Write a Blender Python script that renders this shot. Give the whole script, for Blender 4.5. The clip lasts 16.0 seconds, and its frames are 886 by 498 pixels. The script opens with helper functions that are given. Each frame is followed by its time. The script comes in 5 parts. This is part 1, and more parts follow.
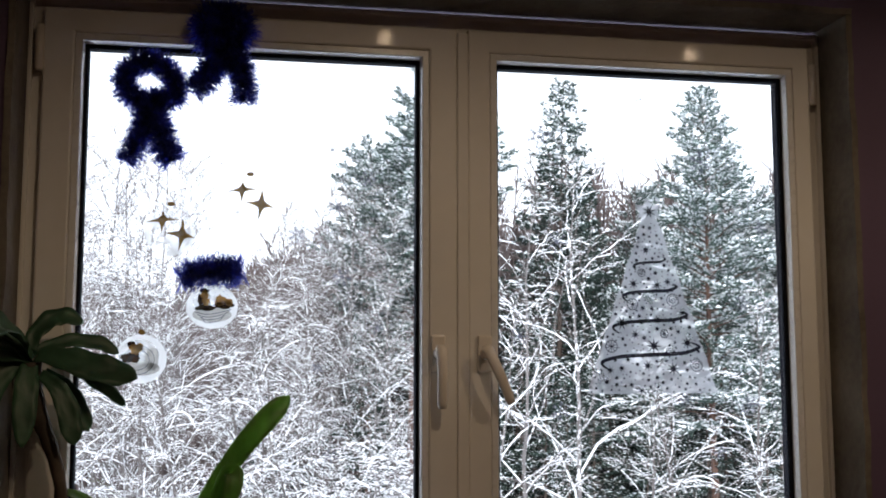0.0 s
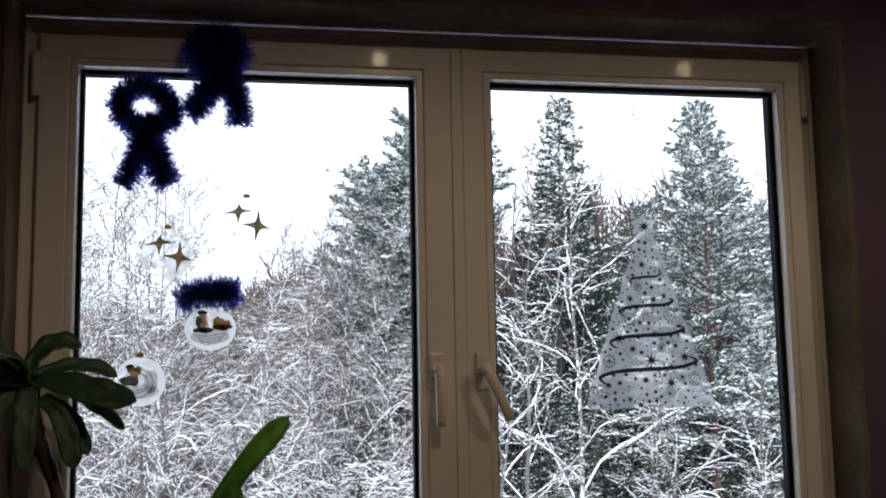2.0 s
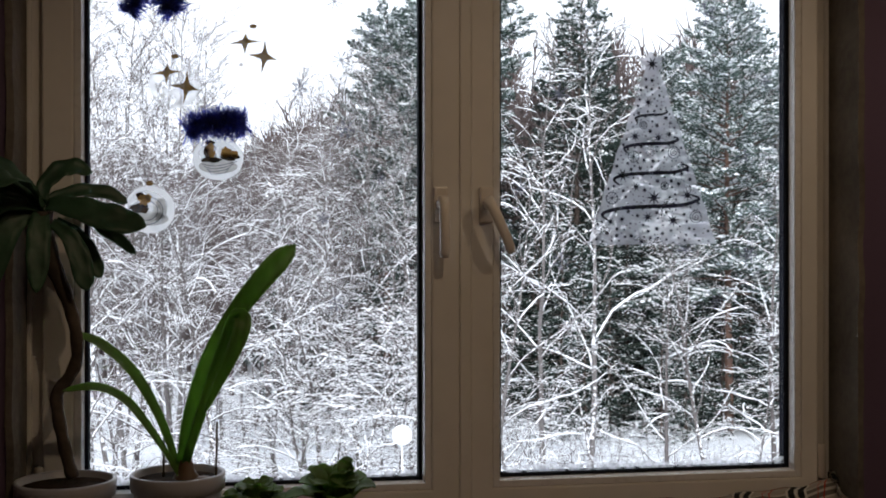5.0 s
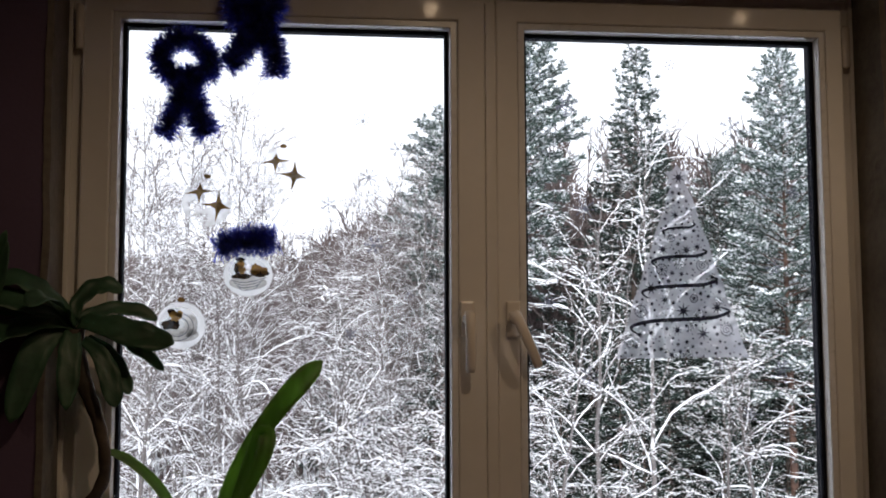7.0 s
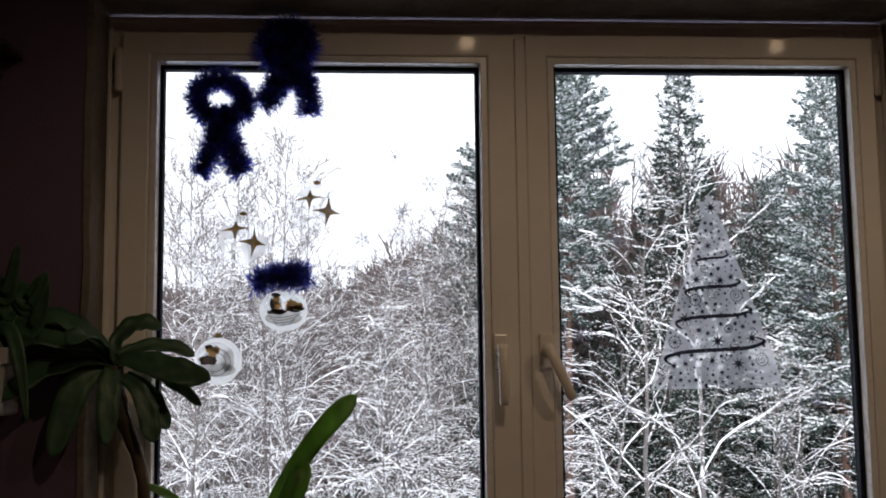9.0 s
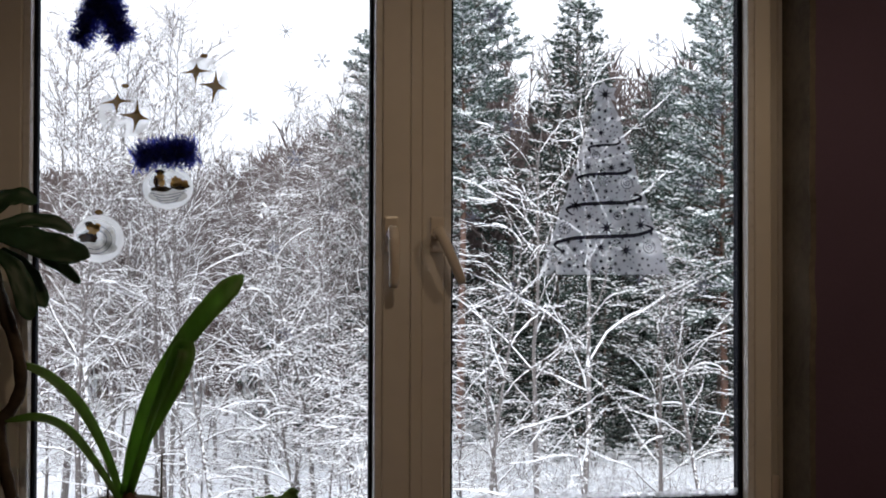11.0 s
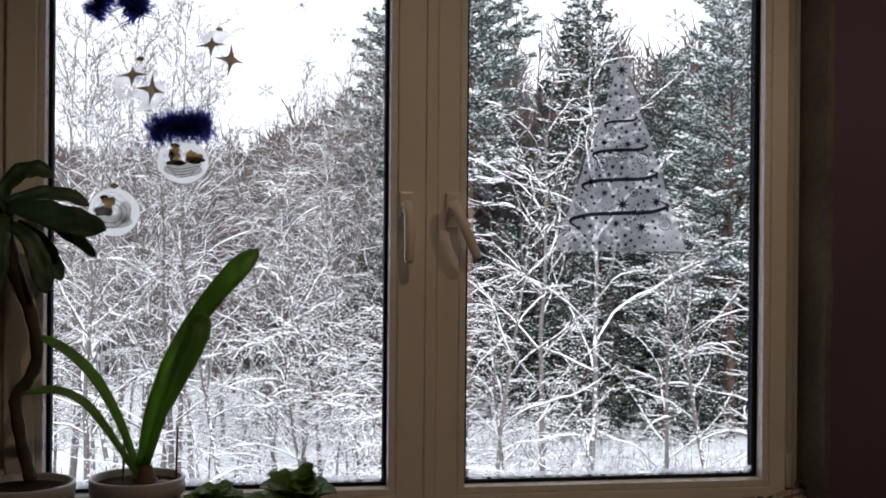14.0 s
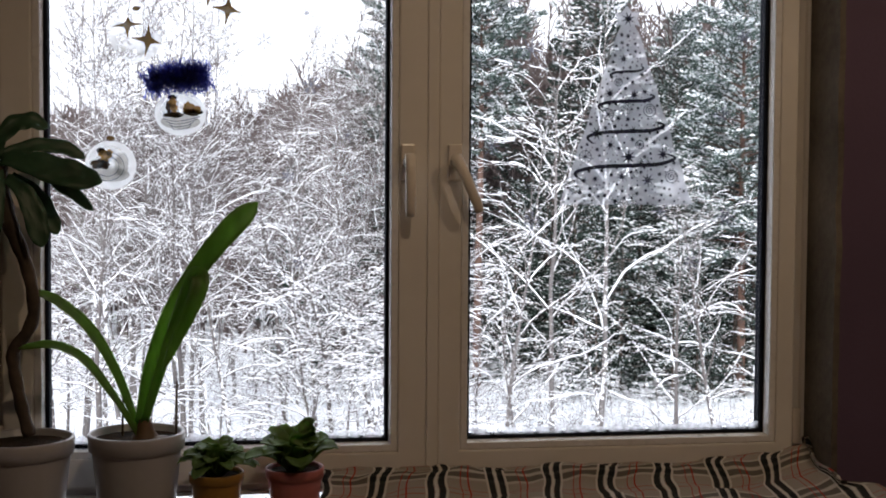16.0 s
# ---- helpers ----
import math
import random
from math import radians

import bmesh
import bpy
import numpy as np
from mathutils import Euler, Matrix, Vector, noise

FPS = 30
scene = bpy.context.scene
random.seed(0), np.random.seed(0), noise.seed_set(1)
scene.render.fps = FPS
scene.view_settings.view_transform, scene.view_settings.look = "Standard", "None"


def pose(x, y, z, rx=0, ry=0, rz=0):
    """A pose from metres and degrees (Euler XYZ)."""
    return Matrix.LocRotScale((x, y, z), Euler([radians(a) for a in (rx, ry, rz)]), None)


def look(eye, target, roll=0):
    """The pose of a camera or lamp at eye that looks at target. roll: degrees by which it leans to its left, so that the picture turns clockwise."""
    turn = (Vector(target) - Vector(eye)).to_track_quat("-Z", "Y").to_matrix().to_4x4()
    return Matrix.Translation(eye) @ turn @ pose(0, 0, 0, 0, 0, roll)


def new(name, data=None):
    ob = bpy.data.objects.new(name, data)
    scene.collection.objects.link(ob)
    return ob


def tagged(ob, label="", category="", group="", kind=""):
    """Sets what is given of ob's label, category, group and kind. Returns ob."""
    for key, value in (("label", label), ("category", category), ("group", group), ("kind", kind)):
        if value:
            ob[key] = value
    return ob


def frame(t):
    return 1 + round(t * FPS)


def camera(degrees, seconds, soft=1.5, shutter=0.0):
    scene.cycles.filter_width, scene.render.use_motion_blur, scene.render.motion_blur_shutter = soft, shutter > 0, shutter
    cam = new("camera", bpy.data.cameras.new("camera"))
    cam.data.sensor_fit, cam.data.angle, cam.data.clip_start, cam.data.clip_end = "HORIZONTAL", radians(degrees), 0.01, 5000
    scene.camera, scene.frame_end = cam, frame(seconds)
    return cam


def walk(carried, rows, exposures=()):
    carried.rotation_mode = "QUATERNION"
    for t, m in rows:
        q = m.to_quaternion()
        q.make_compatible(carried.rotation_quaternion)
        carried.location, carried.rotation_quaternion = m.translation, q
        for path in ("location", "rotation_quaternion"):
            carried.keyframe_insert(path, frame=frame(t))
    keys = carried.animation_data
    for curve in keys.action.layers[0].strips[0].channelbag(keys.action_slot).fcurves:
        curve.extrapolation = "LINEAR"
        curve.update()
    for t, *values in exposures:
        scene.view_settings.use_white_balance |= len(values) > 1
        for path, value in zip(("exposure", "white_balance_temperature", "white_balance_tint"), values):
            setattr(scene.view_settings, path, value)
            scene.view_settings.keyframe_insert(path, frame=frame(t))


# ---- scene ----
cam = camera(43.2, 16.0, soft=1.8)
PATH = [
    (0, (-0.4, -2.049, 1.47), (-0.05, -0.094, 1.701), 0.0),
    (0.5, (-0.4, -2.047, 1.47), (-0.045, -0.093, 1.703), -0.0),
    (1, (-0.401, -2.048, 1.47), (-0.049, -0.095, 1.721), -0.4),
    (1.5, (-0.399, -2.054, 1.469), (-0.032, -0.105, 1.73), -0.6),
    (2, (-0.396, -2.058, 1.467), (-0.045, -0.107, 1.732), -1.0),
    (2.5, (-0.392, -2.062, 1.466), (-0.015, -0.116, 1.733), -1.1),
    (3, (-0.387, -2.066, 1.459), (-0.023, -0.111, 1.668), -1.6),
    (3.5, (-0.386, -2.068, 1.449), (-0.006, -0.107, 1.555), -0.9),
    (4, (-0.387, -2.077, 1.438), (-0.018, -0.112, 1.483), -1.1),
    (4.2, (-0.386, -2.078, 1.436), (-0.035, -0.109, 1.446), -0.7),
    (6.3, (-0.347, -2.091, 1.44), (-0.052, -0.113, 1.434), 0.5),
    (6.5, (-0.341, -2.09, 1.444), (-0.074, -0.108, 1.474), 0.3),
    (7, (-0.321, -2.103, 1.461), (-0.102, -0.123, 1.639), -0.2),
    (7.5, (-0.31, -2.108, 1.462), (-0.115, -0.127, 1.659), -0.5),
    (8, (-0.294, -2.13, 1.468), (-0.257, -0.145, 1.711), -2.4),
    (8.5, (-0.303, -2.13, 1.467), (-0.313, -0.144, 1.705), -1.6),
    (9, (-0.299, -2.124, 1.469), (-0.16, -0.142, 1.698), -0.7),
    (9.5, (-0.293, -2.118, 1.465), (-0.07, -0.141, 1.669), -0.2),
    (10, (-0.285, -2.1, 1.455), (0.03, -0.128, 1.569), -0.3),
    (10.2, (-0.286, -2.094, 1.453), (0.05, -0.125, 1.543), -0.2),
    (12.3, (-0.289, -2.095, 1.459), (0.005, -0.116, 1.469), 0.6),
    (12.5, (-0.299, -2.093, 1.447), (-0.002, -0.115, 1.465), 0.4),
    (13, (-0.295, -2.08, 1.448), (0.002, -0.102, 1.457), 0.3),
    (13.5, (-0.296, -2.096, 1.455), (0.014, -0.12, 1.45), 0.4),
    (14, (-0.302, -2.087, 1.448), (0.01, -0.112, 1.444), 0.5),
    (14.5, (-0.304, -2.089, 1.447), (0.012, -0.114, 1.456), 0.3),
    (15, (-0.304, -2.088, 1.438), (-0.004, -0.111, 1.452), 0.2),
    (15.5, (-0.276, -2.088, 1.459), (-0.016, -0.105, 1.415), 0.7),
    (16, (-0.282, -2.057, 1.435), (0.012, -0.081, 1.36), 0.4),
]
walk(cam, [(t, look(e, g, r)) for t, e, g, r in PATH], [(0, 1.98, 6250, 6), (1, 1.82, 6250, 6), (2.5, 1.6, 6250, 6), (4, 1.45, 6250, 6), (6.5, 1.7, 6500, 9), (7, 1.66, 6500, 9), (9, 1.57, 6500, 9), (10, 1.4, 6500, 8), (12.5, 1.45, 6500, 9), (14.5, 1.52, 6500, 9), (15.5, 1.52, 6500, 9), (16, 1.82, 6500, 9)])

# ---------------------------------------------------------------- light
world = bpy.data.worlds.new("overcast_sky")
scene.world = world
world.use_nodes = True
wn, wl = world.node_tree.nodes, world.node_tree.links
sky = wn.new("ShaderNodeTexSky")
sky.sky_type = "NISHITA"
sky.sun_disc = False
sky.sun_elevation = radians(28)
sky.sun_rotation = radians(200)
sky.dust_density = 6.0
grey = wn.new("ShaderNodeHueSaturation")
grey.inputs["Saturation"].default_value = 0.12
wl.new(sky.outputs[0], grey.inputs["Color"])
cloud = wn.new("ShaderNodeMixRGB")
cloud.inputs[0].default_value = 0.85
cloud.inputs[2].default_value = (3.9, 4.1, 4.6, 1)
wl.new(grey.outputs[0], cloud.inputs[1])
wl.new(cloud.outputs[0], wn["Background"].inputs["Color"])
wn["Background"].inputs["Strength"].default_value = 0.15

sun_data = bpy.data.lights.new("sun", "SUN")
sun_data.energy = 0.3
sun_data.angle = radians(25)
sun_data.color = (1.0, 0.97, 0.93)
sun_lamp = new("sun", sun_data)
sun_lamp.matrix_world = look((-30, -60, 60), (0, 30, 0))


# ---------------------------------------------------------------- materials
def material(name, colour, rough=0.5, metal=0.0, scale=8.0, vary=0.15, bump=0.0, fine=60.0, stretch=(1, 1, 1), second=None, coat=0.0):
    """A surface with large stains, fine grain and relief."""
    m = bpy.data.materials.new(name)
    m.use_nodes = True
    n, l = m.node_tree.nodes, m.node_tree.links
    b = n["Principled BSDF"]
    b.inputs["Metallic"].default_value = metal
    b.inputs["Coat Weight"].default_value = coat
    tc = n.new("ShaderNodeTexCoord")
    mp = n.new("ShaderNodeMapping")
    mp.inputs["Scale"].default_value = stretch
    l.new(tc.outputs["Object"], mp.inputs[0])
    big, small = n.new("ShaderNodeTexNoise"), n.new("ShaderNodeTexNoise")
    big.inputs["Scale"].default_value, big.inputs["Detail"].default_value = scale, 5
    small.inputs["Scale"].default_value, small.inputs["Detail"].default_value = fine, 3
    l.new(mp.outputs[0], big.inputs["Vector"])
    l.new(mp.outputs[0], small.inputs["Vector"])
    add = n.new("ShaderNodeMath")
    add.operation = "MULTIPLY_ADD"
    add.inputs[1].default_value = 0.35
    l.new(small.outputs["Fac"], add.inputs[0])
    l.new(big.outputs["Fac"], add.inputs[2])
    ramp = n.new("ShaderNodeValToRGB")
    dark = second or tuple(c * (1 - vary * 1.6) for c in colour)
    lite = tuple(min(1, c * (1 + vary)) for c in colour)
    ramp.color_ramp.elements[0].position, ramp.color_ramp.elements[0].color = 0.42, (*dark, 1)
    ramp.color_ramp.elements[1].position, ramp.color_ramp.elements[1].color = 0.92, (*lite, 1)
    l.new(add.outputs[0], ramp.inputs[0])
    l.new(ramp.outputs[0], b.inputs["Base Color"])
    rr = n.new("ShaderNodeMapRange")
    rr.inputs["To Min"].default_value, rr.inputs["To Max"].default_value = max(0.03, rough - 0.08), min(1, rough + 0.1)
    l.new(small.outputs["Fac"], rr.inputs["Value"])
    l.new(rr.outputs[0], b.inputs["Roughness"])
    if bump:
        bp = n.new("ShaderNodeBump")
        bp.inputs["Strength"].default_value, bp.inputs["Distance"].default_value = bump, 0.01
        l.new(add.outputs[0], bp.inputs["Height"])
        l.new(bp.outputs[0], b.inputs["Normal"])
    return m


def snowy(name, colour, dark, edge, scale=2.5, soft=0.25):
    """Bark or needles with snow on what faces up."""
    m = bpy.data.materials.new(name)
    m.use_nodes = True
    n, l = m.node_tree.nodes, m.node_tree.links
    b = n["Principled BSDF"]
    b.inputs["Roughness"].default_value = 0.85
    b.inputs["Specular IOR Level"].default_value = 0.15
    tc, geo, sep = n.new("ShaderNodeTexCoord"), n.new("ShaderNodeNewGeometry"), n.new("ShaderNodeSeparateXYZ")
    l.new(geo.outputs["Normal"], sep.inputs[0])
    no = n.new("ShaderNodeTexNoise")
    no.inputs["Scale"].default_value, no.inputs["Detail"].default_value = scale, 6
    l.new(tc.outputs["Object"], no.inputs["Vector"])
    bark = n.new("ShaderNodeMixRGB")
    bark.inputs[1].default_value, bark.inputs[2].default_value = (*dark, 1), (*colour, 1)
    l.new(no.outputs["Fac"], bark.inputs[0])
    k = n.new("ShaderNodeMath")
    k.operation = "MULTIPLY_ADD"
    k.inputs[1].default_value = 1.6
    l.new(no.outputs["Fac"], k.inputs[0])
    l.new(sep.outputs["Z"], k.inputs[2])
    mr = n.new("ShaderNodeMapRange")
    mr.inputs["From Min"].default_value, mr.inputs["From Max"].default_value = edge, edge + soft
    l.new(k.outputs[0], mr.inputs["Value"])
    mix = n.new("ShaderNodeMixRGB")
    mix.inputs[2].default_value = (0.91, 0.925, 0.95, 1)
    l.new(mr.outputs[0], mix.inputs[0])
    l.new(bark.outputs[0], mix.inputs[1])
    l.new(mix.outputs[0], b.inputs["Base Color"])
    return m


def needles(name, green, white_from):
    """Sprays of needles, some of them under snow."""
    m = bpy.data.materials.new(name)
    m.use_nodes = True
    n, l = m.node_tree.nodes, m.node_tree.links
    b = n["Principled BSDF"]
    b.inputs["Roughness"].default_value = 0.8
    b.inputs["Specular IOR Level"].default_value = 0.15
    geo = n.new("ShaderNodeNewGeometry")
    ramp = n.new("ShaderNodeValToRGB")
    e = ramp.color_ramp.elements
    e[0].position, e[0].color = 0.0, (*(c * 0.6 for c in green), 1)
    e[1].position, e[1].color = white_from, (*green, 1)
    s = e.new(min(0.99, white_from + 0.04))
    s.color = (0.86, 0.89, 0.93, 1)
    l.new(geo.outputs["Random Per Island"], ramp.inputs[0])
    l.new(ramp.outputs[0], b.inputs["Base Color"])
    return m


def clear_glass(name, gloss=0.06, tint=(1, 1, 1)):
    m = bpy.data.materials.new(name)
    m.use_nodes = True
    n, l = m.node_tree.nodes, m.node_tree.links
    n.remove(n["Principled BSDF"])
    t, g, f, mix = n.new("ShaderNodeBsdfTransparent"), n.new("ShaderNodeBsdfGlossy"), n.new("ShaderNodeFresnel"), n.new("ShaderNodeMixShader")
    t.inputs[0].default_value = (*tint, 1)
    g.inputs["Roughness"].default_value = gloss
    f.inputs["IOR"].default_value = 1.45
    l.new(f.outputs[0], mix.inputs[0])
    l.new(t.outputs[0], mix.inputs[1])
    l.new(g.outputs[0], mix.inputs[2])
    l.new(mix.outputs[0], n["Material Output"].inputs[0])
    return m


def film_material(name, colour, cover, scale=30.0, vary=0.25):
    """A thin printed film: partly clear, partly colour that lets light through."""
    m = bpy.data.materials.new(name)
    m.use_nodes = True
    n, l = m.node_tree.nodes, m.node_tree.links
    n.remove(n["Principled BSDF"])
    t, d, tr = n.new("ShaderNodeBsdfTransparent"), n.new("ShaderNodeBsdfDiffuse"), n.new("ShaderNodeBsdfTranslucent")
    for s in (d, tr):
        s.inputs[0].default_value = (*colour, 1)
    both, mix, no, mr, tc = n.new("ShaderNodeMixShader"), n.new("ShaderNodeMixShader"), n.new("ShaderNodeTexNoise"), n.new("ShaderNodeMapRange"), n.new("ShaderNodeTexCoord")
    both.inputs[0].default_value = 0.92
    l.new(d.outputs[0], both.inputs[1])
    l.new(tr.outputs[0], both.inputs[2])
    no.inputs["Scale"].default_value = scale
    l.new(tc.outputs["Object"], no.inputs["Vector"])
    mr.inputs["From Min"].default_value, mr.inputs["From Max"].default_value = 0.3, 0.7
    mr.inputs["To Min"].default_value, mr.inputs["To Max"].default_value = max(0, cover - vary), min(1, cover + vary)
    l.new(no.outputs["Fac"], mr.inputs["Value"])
    l.new(mr.outputs[0], mix.inputs[0])
    l.new(t.outputs[0], mix.inputs[1])
    l.new(both.outputs[0], mix.inputs[2])
    l.new(mix.outputs[0], n["Material Output"].inputs[0])
    return m


def glowing(name, colour, strength):
    m = bpy.data.materials.new(name)
    m.use_nodes = True
    b = m.node_tree.nodes["Principled BSDF"]
    b.inputs["Emission Color"].default_value = (*colour, 1)
    b.inputs["Emission Strength"].default_value = strength
    return m


PVC = material("white_pvc", (0.78, 0.75, 0.70), 0.42, scale=3, vary=0.05, bump=0.02, fine=25)
BEAD = material("white_bead", (0.80, 0.79, 0.77), 0.28, scale=5, vary=0.05, bump=0.02)
GASKET = material("black_rubber", (0.012, 0.013, 0.018), 0.85, vary=0.2)
HANDLE = material("white_enamel", (0.80, 0.74, 0.66), 0.2, scale=10, vary=0.05, coat=0.3)
PLASTER = material("bare_plaster", (0.15, 0.13, 0.105), 0.9, scale=5, vary=0.45, bump=0.6, fine=70, second=(0.07, 0.06, 0.05))
MAUVE = material("mauve_paint", (0.115, 0.074, 0.128), 0.7, scale=2.5, vary=0.12, bump=0.12, fine=120)
CEIL = material("white_ceiling", (0.75, 0.74, 0.72), 0.8, scale=2, vary=0.05, bump=0.05)
FLOOR = material("brown_floor", (0.26, 0.17, 0.10), 0.45, scale=3, vary=0.3, stretch=(1, 8, 1), bump=0.05)
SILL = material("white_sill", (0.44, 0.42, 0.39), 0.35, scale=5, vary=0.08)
PLINTH = material("outer_render", (0.5, 0.48, 0.45), 0.9, scale=5, vary=0.2, bump=0.4)
GLASS = clear_glass("window_glass", 0.02)
TINSEL = material("navy_tinsel", (0.055, 0.07, 0.36), 0.28, metal=0.4, scale=40, vary=0.5)
FILM = film_material("frosted_film", (0.66, 0.66, 0.72), 0.42, 14, 0.10)
AMBER_INK = film_material("amber_ink", (0.24, 0.125, 0.03), 0.96, 60, 0.04)
CLEAR_FILM = film_material("clear_film", (0.98, 0.98, 0.98), 0.25, 20, 0.12)
WHITE_FILM = film_material("white_film", (0.99, 0.99, 0.99), 0.93, 40, 0.06)
FLAKE = film_material("snowflake_film", (0.20, 0.20, 0.25), 0.72, 60, 0.2)
INK = film_material("dark_ink", (0.012, 0.011, 0.018), 0.97, 60, 0.03)
GOLD_INK = film_material("gold_ink", (0.10, 0.052, 0.012), 0.96, 60, 0.04)
BROWN_INK = film_material("brown_ink", (0.025, 0.013, 0.006), 0.97, 60, 0.03)
SILVER_INK = film_material("silver_ink", (0.50, 0.48, 0.45), 0.85, 90, 0.15)
FROST = film_material("frost", (0.95, 0.96, 1.0), 0.5, 60, 0.45)
POT_WHITE = material("white_pot_plastic", (0.46, 0.46, 0.49), 0.35, scale=6, vary=0.06)
POT_OCHRE = material("ochre_pot_clay", (0.42, 0.23, 0.05), 0.45, scale=9, vary=0.2, bump=0.1)
POT_PINK = material("pink_pot_clay", (0.55, 0.18, 0.17), 0.5, scale=9, vary=0.15, bump=0.1)
SOIL = material("potting_soil", (0.035, 0.022, 0.014), 0.95, scale=40, vary=0.5, bump=1.0, fine=160)
BULB = material("dry_bulb_skin", (0.13, 0.075, 0.035), 0.6, scale=14, vary=0.3, stretch=(1, 1, 0.3), bump=0.3)
LEAF = material("strap_leaf", (0.135, 0.235, 0.055), 0.38, scale=12, vary=0.25, bump=0.1, stretch=(1, 1, 0.3))
DARK_LEAF = material("dark_leaf", (0.040, 0.100, 0.052), 0.48, scale=14, vary=0.3, bump=0.2)
VIOLET_LEAF = material("violet_leaf", (0.14, 0.25, 0.06), 0.5, scale=25, vary=0.3, bump=0.4)
STEM = material("woody_stem", (0.075, 0.055, 0.04), 0.75, scale=20, vary=0.4, bump=0.6)
SHELF = material("dark_shelf_wood", (0.06, 0.045, 0.04), 0.3, scale=6, vary=0.3, stretch=(1, 8, 8))
STICK = material("bamboo_stick", (0.10, 0.07, 0.04), 0.6, scale=20, vary=0.2)


def lets_light_through(m, share):
    """Leaf tissue: part of the light goes through."""
    n, l = m.node_tree.nodes, m.node_tree.links
    b = n["Principled BSDF"]
    tr, mix, bright = n.new("ShaderNodeBsdfTranslucent"), n.new("ShaderNodeMixShader"), n.new("ShaderNodeHueSaturation")
    bright.inputs["Value"].default_value, bright.inputs["Saturation"].default_value = 2.0, 1.0
    l.new(b.inputs["Base Color"].links[0].from_socket, bright.inputs["Color"])
    l.new(bright.outputs[0], tr.inputs[0])
    mix.inputs[0].default_value = share
    l.new(b.outputs[0], mix.inputs[1])
    l.new(tr.outputs[0], mix.inputs[2])
    l.new(mix.outputs[0], n["Material Output"].inputs[0])


lets_light_through(TINSEL, 0.5)
lets_light_through(LEAF, 0.5)
lets_light_through(DARK_LEAF, 0.15)
lets_light_through(VIOLET_LEAF, 0.35)
GASKET.node_tree.nodes["Principled BSDF"].inputs["Specular IOR Level"].default_value = 0.04
SOIL.node_tree.nodes["Principled BSDF"].inputs["Specular IOR Level"].default_value = 0.05
PVC.node_tree.nodes["Principled BSDF"].inputs["Coat Weight"].default_value = 0.04
PVC.node_tree.nodes["Principled BSDF"].inputs["Coat Roughness"].default_value = 0.05
SNOW = material("snow", (0.86, 0.88, 0.92), 0.9, scale=0.5, vary=0.06, bump=0.5, fine=4)
BIRCH = snowy("snowy_bark", (0.19, 0.17, 0.165), (0.06, 0.052, 0.05), 0.98, 9.0, 0.10)
TWIG = snowy("snowy_twig", (0.15, 0.122, 0.115), (0.06, 0.048, 0.045), 1.45, 2.0, 0.15)
FINE_TWIG = snowy("brown_twig", (0.22, 0.19, 0.185), (0.10, 0.084, 0.08), 1.35, 1.6, 0.2)
BUSH_TWIG = snowy("bush_twig", (0.16, 0.13, 0.12), (0.06, 0.05, 0.046), 1.4, 2.0, 0.15)
SLIM_BARK = snowy("slim_bark", (0.24, 0.22, 0.215), (0.09, 0.08, 0.077), 0.98, 9.0, 0.10)
FARWOOD = snowy("far_bark", (0.15, 0.118, 0.112), (0.065, 0.05, 0.048), 1.46, 0.8)
PINE_BARK = snowy("pine_bark", (0.19, 0.112, 0.084), (0.09, 0.057, 0.047), 1.35)
SPRUCE_BARK = snowy("spruce_bark", (0.13, 0.10, 0.085), (0.05, 0.04, 0.035), 1.35)
SNOW_PAD = material("branch_snow", (0.92, 0.935, 0.96), 0.9, scale=2, vary=0.05)
PINE_NEEDLE = needles("pine_needles", (0.115, 0.155, 0.135), 0.82)
SPRUCE_NEEDLE = needles("spruce_needles", (0.050, 0.074, 0.062), 0.92)


# ---------------------------------------------------------------- building tools
def thing(name, label, category, group="", kind="", at=(0, 0, 0)):
    e = new(name)
    e.empty_display_size = 0.05
    e.location = at
    return tagged(e, label, category, group, kind)


def mesh_of(name, bm, mat, smooth=False):
    me = bpy.data.meshes.new(name)
    bm.normal_update()
    bm.to_mesh(me)
    bm.free()
    me.materials.append(mat)
    if smooth:
        me.shade_smooth()
    return me


def part(name, bm, mat, parent=None, label="", smooth=False):
    ob = new(name, mesh_of(name, bm, mat, smooth))
    if parent:
        ob.parent = parent
    return tagged(ob, label)


def raw(name, verts, faces, mat, parent=None, label="", smooth=False):
    me = bpy.data.meshes.new(name)
    me.from_pydata(verts, [], faces)
    me.materials.append(mat)
    if smooth:
        me.shade_smooth()
    ob = new(name, me)
    if parent:
        ob.parent = parent
    return tagged(ob, label)


def box(bm, x0, x1, y0, y1, z0, z1, bevel=0.0):
    r = bmesh.ops.create_cube(bm, size=1, matrix=Matrix.Translation(((x0 + x1) / 2, (y0 + y1) / 2, (z0 + z1) / 2)) @ Matrix.Diagonal((x1 - x0, y1 - y0, z1 - z0, 1)))
    if bevel:
        es = list({e for v in r["verts"] for e in v.link_edges})
        bmesh.ops.bevel(bm, geom=es, offset=bevel, segments=2, affect="EDGES", profile=0.6)
    return bm


def boxed(*a, bevel=0.0):
    return box(bmesh.new(), *a, bevel=bevel)


